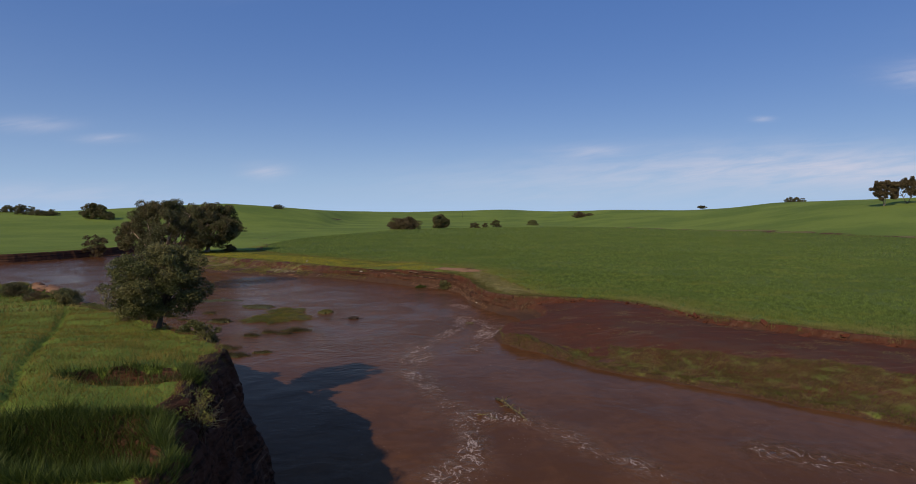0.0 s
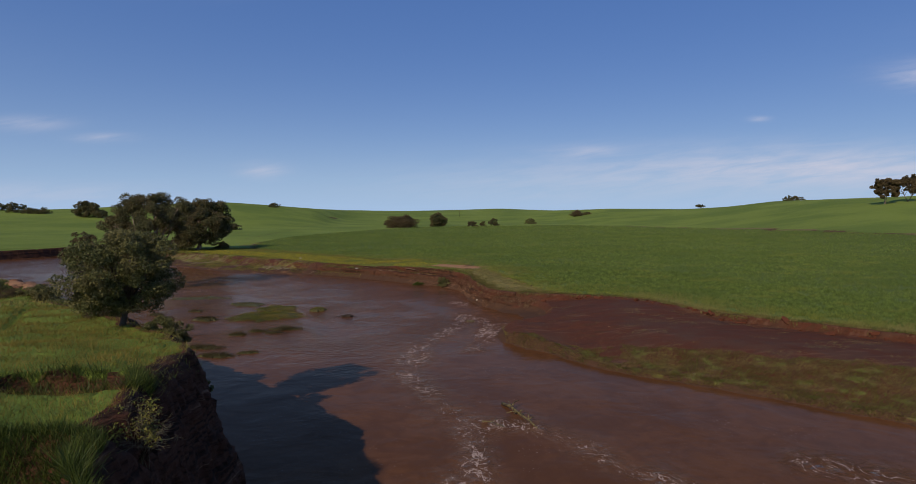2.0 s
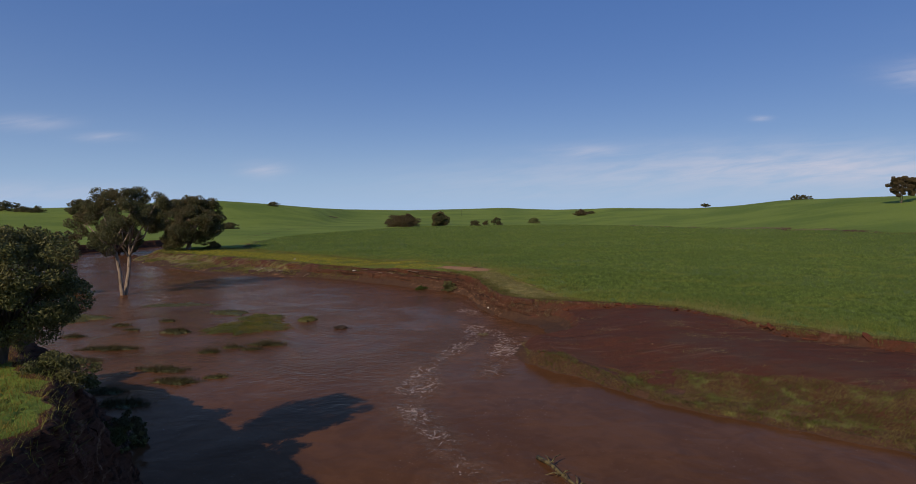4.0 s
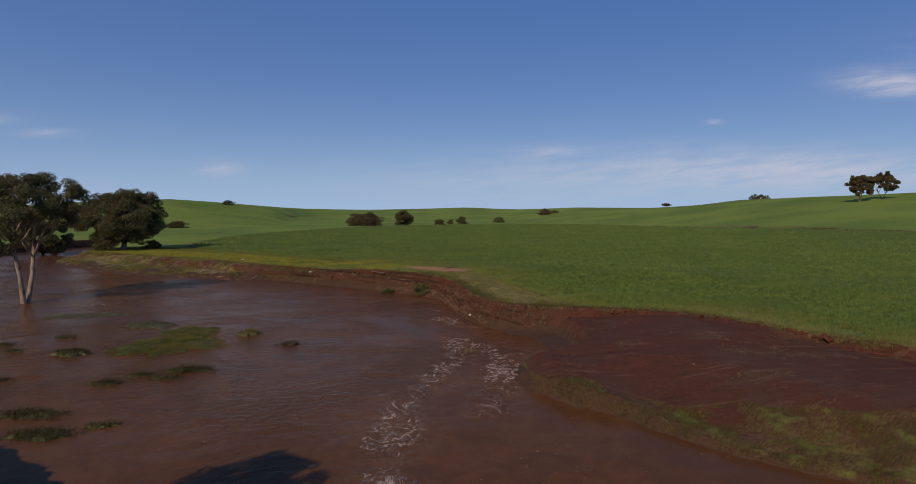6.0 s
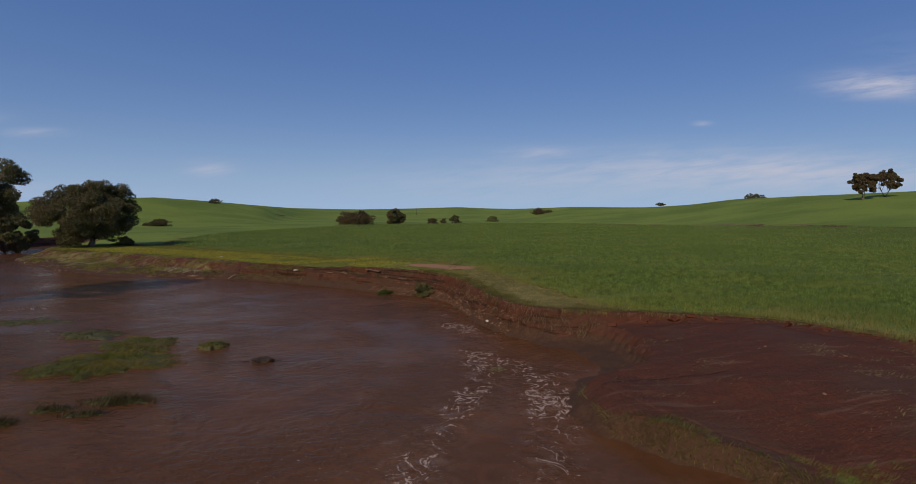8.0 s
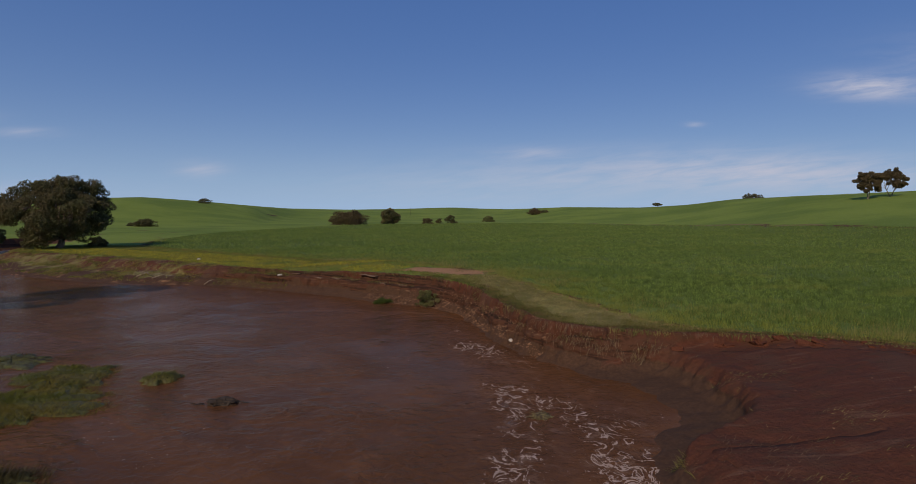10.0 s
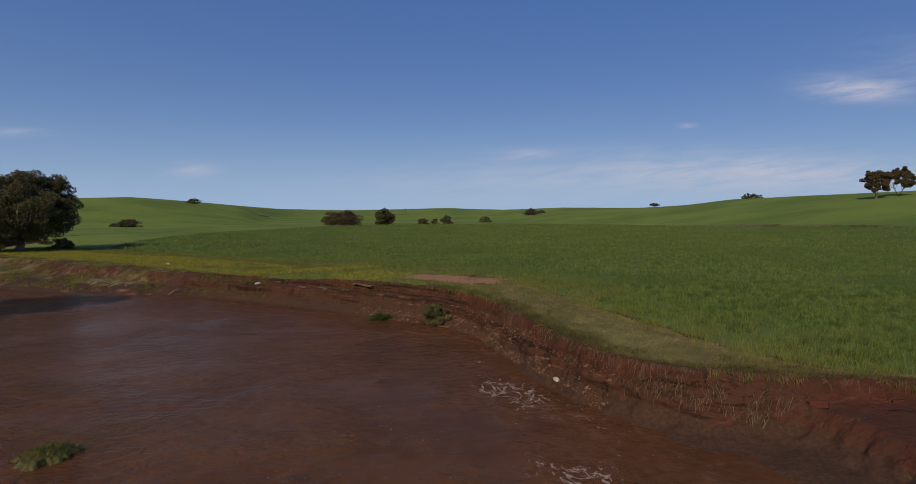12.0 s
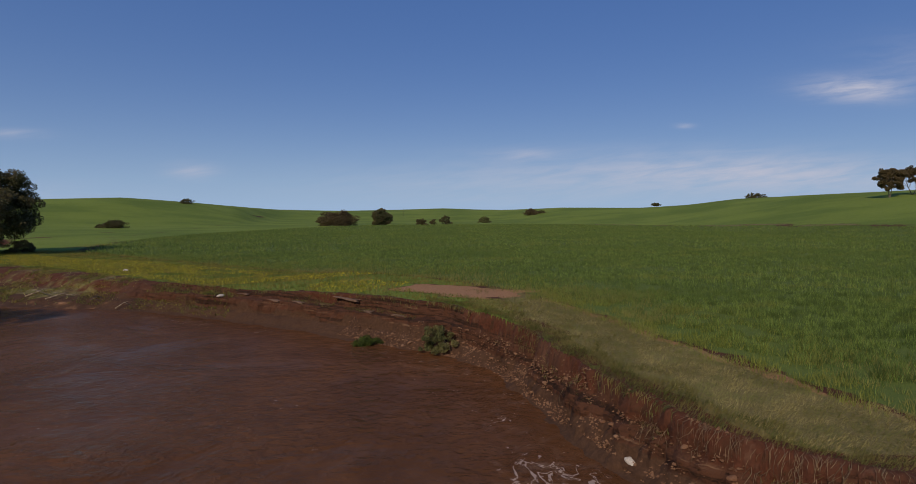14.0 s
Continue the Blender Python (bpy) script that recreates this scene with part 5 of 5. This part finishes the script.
# ---------------------------------------------------------------- flooded islets and tussocks
def islet(name, label, outline, rise, per_m2, height, mats, seed, group="flooded grass", ground_mat=None, flow=None):
    """A low mound that just clears the water, with matted grass."""
    r = np.random.default_rng(seed)
    (cx, cy, rx, ry) = outline
    root = tagged(new(name), label, "grass islet", group)
    root.location = (cx, cy, 0)
    nr, na = 9, 72
    vs, fs = [(0, 0, rise)], []

    def radius(a):
        return 1 + 0.20 * math.sin(2 * a + seed) + 0.14 * math.sin(5 * a + 2 * seed) + 0.13 * math.sin(9 * a + seed * 3) + 0.09 * math.sin(16 * a + seed)

    for i in range(1, nr + 1):
        for j in range(na):
            a, q = 2 * math.pi * j / na, i / nr
            k = q * radius(a)
            vs.append((rx * k * math.cos(a), ry * k * math.sin(a), rise * (1 - q**5) - 0.22 * q**5 + 0.04 * r.normal() * (q < 0.95)))
    for j in range(na):
        fs.append((0, 1 + j, 1 + (j + 1) % na))
        for i in range(nr - 1):
            fs.append((1 + i * na + j, 1 + (i + 1) * na + j, 1 + (i + 1) * na + (j + 1) % na, 1 + i * na + (j + 1) % na))
    me = bpy.data.meshes.new("mound")
    me.from_pydata(vs, [], fs)
    me.polygons.foreach_set("use_smooth", np.ones(len(fs), dtype=bool))
    me.materials.append(ground_mat or M_SILT)
    mesh_part("mound", me, root, "wet silty mound")
    n = int(per_m2 * math.pi * rx * ry)
    a, q = r.random(n) * 2 * np.pi, np.sqrt(r.random(n))
    k = q * (1 + 0.20 * np.sin(2 * a + seed) + 0.14 * np.sin(5 * a + 2 * seed) + 0.13 * np.sin(9 * a + seed * 3) + 0.09 * np.sin(16 * a + seed))
    x, y = rx * k * np.cos(a), ry * k * np.sin(a)
    z = np.maximum(rise * (1 - q**5) - 0.22 * q**5, -0.06) + 0.02
    half = vnoise(x + cx, y + cy, 1.6, 3) > 0.0
    for sel, mat, nm in ((half, mats[0], "grass"), (~half, mats[1], "matted_grass")):
        mesh_part(nm, blade_mesh(nm, x[sel], y[sel], z[sel], height * (0.8 + 0.5 * vnoise(x[sel] + cx, y[sel] + cy, 0.9, 2)), 0.024, 0.95, mat, flow if flow is not None else DOWNSTREAM, 1.6), root)["kind"] = "stuff"
    return root


def silt_material():
    m = Mat("wet_silt")
    n = m.noise(4, 5)
    return m.surface(m.mix(m.ramp(n, 0.35, 0.65), (0.045, 0.038, 0.013), (0.095, 0.098, 0.020)), 0.6, m.bump(n, 0.7, 0.05), spec=0.4)


M_SILT = silt_material()
GREENS, DARKS = (M_STRIP, M_WEED), (M_WETGRASS, M_WETGRASS)
islet("grass_islet", "flooded mat of yellow-green grass in the river", (-25.0, 76.8, 3.9, 4.0), 0.24, 330, 0.30, GREENS, 1)
islet("grass_islet", "flooded mat of yellow-green grass with a ragged edge", (-25.3, 82.2, 2.5, 3.0), 0.22, 330, 0.28, GREENS, 2)
islet("grass_islet", "thin drowned grass mat", (-31.0, 86.4, 2.8, 2.2), 0.14, 120, 0.16, DARKS, 3)
islet("grass_islet", "dark tussock at the end of a grass mat", (-31.9, 74.3, 1.8, 1.0), 0.26, 300, 0.42, DARKS, 4)
islet("grass_islet", "small rounded grass islet", (-19.4, 81.2, 1.1, 1.0), 0.30, 380, 0.34, GREENS, 5)
islet("grass_islet", "flooded grass mat near the high bank", (-48.5, 81.5, 4.2, 3.0), 0.24, 120, 0.20, GREENS, 6)
islet("grass_islet", "low shoal of drowned grass and silt", (-41.0, 92.5, 5.0, 2.6), 0.05, 24, 0.14, DARKS, 7)
TUSSOCKS = [(-34.6, 66.8, 2.6, 1.0), (-35.0, 62.4, 2.4, 1.0), (-25.7, 59.6, 2.3, 0.9), (-23.0, 56.4, 2.2, 0.8), (-24.5, 65.6, 1.2, 0.6), (-22.9, 67.4, 1.1, 0.5),
            (-20.9, 66.6, 1.0, 0.5), (-20.1, 68.6, 1.7, 0.9), (-26.8, 53.9, 1.6, 0.8), (-24.0, 51.2, 2.0, 1.0), (-40.0, 77.9, 1.2, 0.6), (-41.5, 72.0, 1.2, 0.6),
            (-20.4, 57.6, 1.0, 0.5), (-37.5, 75.5, 0.8, 0.5), (-36.0, 80.5, 1.0, 0.5)]
for n, (tx, ty, ra, rb) in enumerate(TUSSOCKS):
    islet("tussock", "dark half-drowned grass tussock bent by the current", (tx, ty, ra, rb), 0.06, 300, 0.55, DARKS, 20 + n, "drowned tussocks", flow=0.2)


# ---------------------------------------------------------------- driftwood, stones, roots
def branch(name, label, points, radius, seed, twigs=4, category="driftwood", mat=None, reach=6.0):
    r = np.random.default_rng(seed)
    pts = [Vector(p) for p in points]
    root = tagged(new(name), label, category)
    root.location = pts[0]
    rel = [p - pts[0] for p in pts]
    n = len(rel)
    mesh_part("stem", merged("stem", [tube(rel, [radius * (1 - 0.6 * i / (n - 1)) for i in range(n)], 7)], mat or M_TWIG), root)
    for _ in range(twigs):
        i = int(r.integers(1, n))
        a = rel[i]
        d = Vector((r.normal(), r.normal(), 0.25 * abs(r.normal()))) * radius * reach
        mesh_part("twig", merged("twig", [tube([a, a + d * 0.5 + Vector((0, 0, radius)), a + d], [radius * 0.4, radius * 0.28, radius * 0.1], 5)], mat or M_TWIG), root)
    return root


branch("drift_log", "mossy drift log lying in the foam", [(3.0, 42.9, 0.05), (3.5, 41.8, 0.20), (3.9, 40.7, 0.14), (4.4, 39.5, 0.14), (4.8, 38.4, 0.02)], 0.13, 1, 10, mat=M_MOSSY, reach=3.5)
branch("drift_branch", "thin drift branch in the foam", [(1.4, 39.5, 0.05), (2.0, 39.2, 0.14), (2.7, 38.6, 0.03)], 0.06, 2, 6, mat=M_MOSSY)


def debris_pile(name, label, x, y, length, width, height, seed, mat):
    """Flood debris: a low tangle of sodden litter with many thin twigs lying over it."""
    r = np.random.default_rng(seed)
    root = tagged(new(name), label, "driftwood")
    root.location = (x, y, 0)
    bm = bmesh.new()
    bmesh.ops.create_icosphere(bm, subdivisions=4, radius=1.0)
    for v in bm.verts:
        k = 1 + 0.35 * noise.noise(v.co * 1.7 + Vector((seed, 0, 0))) + 0.22 * noise.noise(v.co * 5.0)
        v.co = Vector((v.co.x * k * length / 2, v.co.y * k * width / 2, max(v.co.z * k, -0.4) * height))
    me = bpy.data.meshes.new("litter")
    bm.to_mesh(me)
    bm.free()
    me.materials.append(mat)
    mesh_part("litter", me, root)
    for _ in range(36):
        a = 2 * math.pi * r.random()
        c = Vector((0.34 * length * r.normal(), 0.30 * width * r.normal(), 0.0))
        c.z = height * max(0.05, 0.9 - 1.6 * (abs(c.x) / length + abs(c.y) / width))
        d = Vector((math.cos(a), 0.6 * math.sin(a), 0.25 * r.normal())) * (0.12 + 0.22 * r.random())
        mesh_part("twig", merged("twig", [tube([c - d, c + Vector((0, 0, 0.03)), c + d], [0.022, 0.018, 0.008], 5)], mat), root)
    return root


debris_pile("snag", "dark twiggy snag caught in the river", -14.5, 76.6, 1.7, 0.9, 0.30, 3, M_SNAG)
debris_pile("drift_heap", "raft of brown straw and twigs held in the foam", 1.6, 73.3, 0.9, 0.9, 0.12, 8, M_MOSSY)
branch("drift_branch", "pale forked branch stranded at the waterline", [(-32.2, 126.3, 0.2), (-31.6, 126.8, 0.7), (-31.0, 127.2, 0.35)], 0.07, 4, 6)
branch("drift_branch", "tangled grey flood wood on the slope", [(-43.4, 131.5, 0.8), (-42.2, 131.9, 1.3), (-41.0, 131.4, 0.9)], 0.09, 6, 9)
branch("drift_branch", "dark flood wood stranded by the water", [(-36.6, 129.6, 0.5), (-35.4, 129.9, 0.9), (-34.6, 129.4, 0.5)], 0.10, 7, 8, mat=M_BARK_DARK)
branch("drift_branch", "stranded grey branch on the slope", [(-40.6, 130.0, 0.7), (-39.5, 130.9, 1.1), (-38.4, 131.0, 0.9)], 0.08, 5, 6)


def thorn(x, y, z, height, spread, seed):
    """A leafless bush: many thin arching stems."""
    r = np.random.default_rng(seed)
    root = tagged(new("dry_bush"), "straggling olive-brown thorny bush on the brink", "bush")
    root.location = (x, y, z)
    for i in range(120):
        a, k = 2 * math.pi * r.random(), r.random() ** 0.6
        end = Vector((math.cos(a) * spread / 2 * k, math.sin(a) * spread / 2 * k, height * (0.40 + 0.6 * r.random()) * (1.1 - 0.5 * k)))
        mid = end * 0.5 + Vector((0.08 * r.normal(), 0.08 * r.normal(), height * 0.18))
        bits = [tube([Vector((0.15 * r.normal(), 0.15 * r.normal(), 0)), mid, end], [0.010, 0.007, 0.003], 4)]
        for _ in range(6):
            t = mid.lerp(end, r.random())
            bits.append(tube([t, t + Vector((r.normal(), r.normal(), r.normal() * 0.6)) * 0.15], [0.005, 0.002], 3))
        mesh_part("stem", merged("stem", bits, M_THORN), root)
    a, k = 2 * math.pi * r.random(26), np.sqrt(r.random(26))
    spots = np.stack([np.cos(a) * spread * 0.42 * k, np.sin(a) * spread * 0.42 * k, height * (0.35 + 0.45 * r.random(26))], -1)
    mesh_part("leaves", leaf_cloud("leaves", spots, [0.26] * 26, 46, 0.045, M_WEED, r), root, "sparse small olive leaves")
    return root


thorn(-9.4, 19.6, 6.2, 2.1, 2.5, 5)


def stone_mesh(seed):
    r = np.random.default_rng(seed)
    bm = bmesh.new()
    bmesh.ops.create_icosphere(bm, subdivisions=2, radius=1.0)
    for v in bm.verts:
        v.co *= 1 + 0.20 * noise.noise(v.co * 1.3 + Vector((seed * 7.1, 0, 0)))
        v.co.x *= 1.25
        v.co.z = max(v.co.z * 0.62, -0.42)
    me = bpy.data.meshes.new("stone")
    bm.to_mesh(me)
    bm.free()
    me.materials.append(M_STONE)
    return me


STONES = [stone_mesh(i) for i in range(5)]


def stone(x, y, size, seed, label="rounded brown stone on the river bank", mesh=None):
    ob = tagged(new("stone", mesh or STONES[seed % 5]), label, "stone", "stones on the bank")
    ob.location = (x, y, ground_z(x, y) + size * 0.18)
    ob.rotation_euler = (0.2 * math.sin(seed), 0.2 * math.cos(seed * 2.0), seed * 1.7)
    ob.scale = (size, size * 0.8, size * 0.8)
    return ob


pale = Mat("pale_stone")
M_PALE = pale.surface(pale.mix(pale.ramp(pale.noise(5, 4), 0.4, 0.7), (0.42, 0.38, 0.32), (0.62, 0.58, 0.52)), 0.85)
PALE_STONE = stone_mesh(9)
PALE_STONE.materials.clear()
PALE_STONE.materials.append(M_PALE)
stone(3.0, 88.0, 0.24, 3, "large pale stone at the foot of the bank", PALE_STONE)
stone(-21.2, 122.4, 0.30, 4, "small pale stone on the bank face", PALE_STONE)
stone(-38.7, 143.0, 0.36, 5, "pale stone among weeds", PALE_STONE)
srng = np.random.default_rng(21)
FOOT = SHORE[(SHORE[:, 1] > 84) & (SHORE[:, 0] > -12) & (SHORE[:, 0] < 6)]
for i in range(130):
    k = int(srng.integers(0, len(FOOT) - 1))
    p = FOOT[k] + (FOOT[k + 1] - FOOT[k]) * srng.random()
    w_in = FOOT[k + 1] - FOOT[k]
    inward = np.array([w_in[1], -w_in[0]]) / (np.hypot(*w_in) + 1e-6)
    p = p + inward * (0.10 + 1.0 * srng.random() ** 1.3)
    stone(p[0], p[1], 0.05 + 0.13 * srng.random() ** 2.2, 30 + i)
for i in range(26):
    stone(8 + 26 * srng.random(), 62 + 14 * srng.random(), 0.03 + 0.08 * srng.random() ** 3, 300 + i, "small stone on bare red soil")
for i in range(36):
    stone(-68 + 36 * srng.random(), 136 + 8 * srng.random(), 0.10 + 0.16 * srng.random() ** 2, 400 + i, "brown stone on the river slope")
for i in range(16):
    stone(-46 + 14 * srng.random(), 91 + 7 * srng.random(), 0.12 + 0.22 * srng.random(), 500 + i, "dark wet stone in the shallows")


for i in range(14):
    stone(-69 + 13 * srng.random(), 82.5 + 7 * srng.random(), 0.4 + 0.8 * srng.random(), 600 + i, "weathered brown rock on the river point")


def clod_material():
    m = Mat("red_clod")
    n = m.noise(5.0, 5, 0.65)
    return m.surface(m.mix(m.ramp(n, 0.35, 0.65), (0.078, 0.026, 0.014), (0.122, 0.044, 0.023)), 0.95, m.bump(n, 0.8, 0.06), spec=0.15)


M_CLOD = clod_material()


def clod_mesh(seed):
    """An angular block of soil."""
    bm = bmesh.new()
    bmesh.ops.create_cube(bm, size=1.6)
    bmesh.ops.subdivide_edges(bm, edges=bm.edges[:], cuts=2, use_grid_fill=True)
    for v in bm.verts:
        v.co *= 1 + 0.55 * noise.noise(v.co * 1.1 + Vector((seed * 5.3, 2.0, 0)))
        v.co.z *= 0.62
    me = bpy.data.meshes.new("soil_block")
    bm.to_mesh(me)
    bm.free()
    me.materials.append(M_CLOD)
    return me


CLODS = [clod_mesh(i) for i in range(6)]
edge = BRINK[(BRINK[:, 0] < 44) & (BRINK[:, 0] > 11.5) & (BRINK[:, 1] < 82)]
for i in range(64):
    k = int(srng.integers(0, len(edge) - 1))
    p = edge[k] + (edge[k + 1] - edge[k]) * srng.random()
    run_dir = (edge[k + 1] - edge[k]) / (np.hypot(*(edge[k + 1] - edge[k])) + 1e-6)
    p = p + np.array([-run_dir[1], run_dir[0]]) * (0.1 + 1.1 * srng.random() ** 1.5)
    size = 0.09 + 0.26 * srng.random() ** 2
    clod = tagged(new("soil_block", CLODS[i % 6]), "slumped block of cracked red soil below the brink", "soil block", "soil blocks on the terrace")
    clod.location = (p[0], p[1], ground_z(p[0], p[1]) - 0.05 * size)
    clod.rotation_euler = (0.35 * srng.normal(), 0.35 * srng.normal(), math.atan2(run_dir[1], run_dir[0]) + 0.4 * srng.normal())
    clod.scale = (1.7 * size, size, size)

ledge_mat = Mat("pale_siltstone")
layers = ledge_mat.noise(2.0, 5, 0.6, stretch=(0.5, 0.5, 5.0))
M_LEDGE = ledge_mat.surface(ledge_mat.mix(ledge_mat.ramp(layers, 0.4, 0.65), (0.105, 0.060, 0.038), (0.23, 0.150, 0.098)), 0.9, ledge_mat.bump(layers, 0.6, 0.04))
LEDGES = [me.copy() for me in CLODS[:3]]
for me in LEDGES:
    me.name = "ledge"
    me.materials.clear()
    me.materials.append(M_LEDGE)
for i, (lx, ly, back, long) in enumerate([(-8.6, 114.9, 0.75, 1.3), (-10.6, 116.6, 0.80, 1.0), (-7.0, 113.4, 0.95, 0.9), (-15.4, 120.0, 0.7, 0.9), (-4.4, 111.0, 0.9, 0.8), (-18.6, 122.2, 0.6, 0.8), (-12.6, 118.0, 1.0, 0.7)]):
    nx, ny = -0.66, -0.75
    px, py = lx + back * nx, ly + back * ny
    slab = tagged(new("stone_ledge", LEDGES[i % 3]), "pale siltstone ledge jutting from the earth bank", "ledge", "ledges in the bank")
    slab.location = (px, py, ground_z(px, py) - 0.02)
    slab.rotation_euler = (0.06 * math.sin(i), 0.04 * math.cos(2.0 * i), math.atan2(-0.66, 0.75) + 0.1 * math.sin(3.0 * i))
    slab.scale = (1.1 * long, 0.34, 0.11)

x, y, z = scatter(5, 13, 66, 76, 20, lambda x, y, at: at["field"] & (at["terrace"] > 0.5) & (at["d_shore"] > 2.2) & (at["d_shore"] < 4.0) & (vnoise(x, y, 2.0, 3) > 0.16), SHORE, 6.0)
stuff("lip_straw", blade_mesh("lip_straw", x, y, z, 0.24, 0.016, 1.45, M_DRY, math.atan2(-0.3, -0.9), 2.5), "dead grass tufts on the lip of the terrace", "grass")


def pebble_cloud(n):
    """Gravel at the foot of the bank: small eight-sided pebbles."""
    k = srng.integers(0, len(FOOT) - 1, n)
    t = srng.random((n, 1))
    p = FOOT[k] * (1 - t) + FOOT[k + 1] * t
    w_in = FOOT[k + 1] - FOOT[k]
    inward = np.stack([w_in[:, 1], -w_in[:, 0]], -1) / (np.hypot(*w_in.T)[:, None] + 1e-6)
    p = p + inward * (0.05 + 1.1 * srng.random((n, 1)) ** 1.2)
    z = land(p[:, 0], p[:, 1])["z"]
    s = 0.022 + 0.06 * srng.random(n) ** 2
    corners = np.array([(1, 0, 0), (0, 1, 0), (-1, 0, 0), (0, -1, 0), (0, 0, 0.7), (0, 0, -0.5)])
    tris = np.array([(0, 1, 4), (1, 2, 4), (2, 3, 4), (3, 0, 4), (1, 0, 5), (2, 1, 5), (3, 2, 5), (0, 3, 5)])
    co = np.stack([p[:, 0], p[:, 1], z + 0.3 * s], -1)[:, None] + s[:, None, None] * corners * (0.7 + 0.6 * srng.random((n, 6, 1)))
    me = bpy.data.meshes.new("gravel")
    me.from_pydata(co.reshape(-1, 3).tolist(), [], (tris[None] + 6 * np.arange(n)[:, None, None]).reshape(-1, 3).tolist())
    m = Mat("gravel")
    me.materials.append(m.surface(m.mix(m.island(), (0.090, 0.042, 0.022), (0.23, 0.130, 0.072)), 0.9))
    return me


stuff("gravel", pebble_cloud(5000), "brown gravel at the foot of the bank", "gravel")

# A far power pole on the skyline.
pole = tagged(new("power_pole"), "slim timber power pole on the skyline", "pole")
pole.location = (6.8, 874, ground_z(6.8, 874))
mesh_part("post", merged("post", [tube([(0, 0, -0.5), (0, 0, 10.5)], [0.22, 0.16], 6)], M_BARK_DARK), pole)
mesh_part("crossarm", merged("crossarm", [tube([(-1.1, 0, 9.8), (1.1, 0, 9.8)], [0.09, 0.09], 4)], M_BARK_DARK), pole)
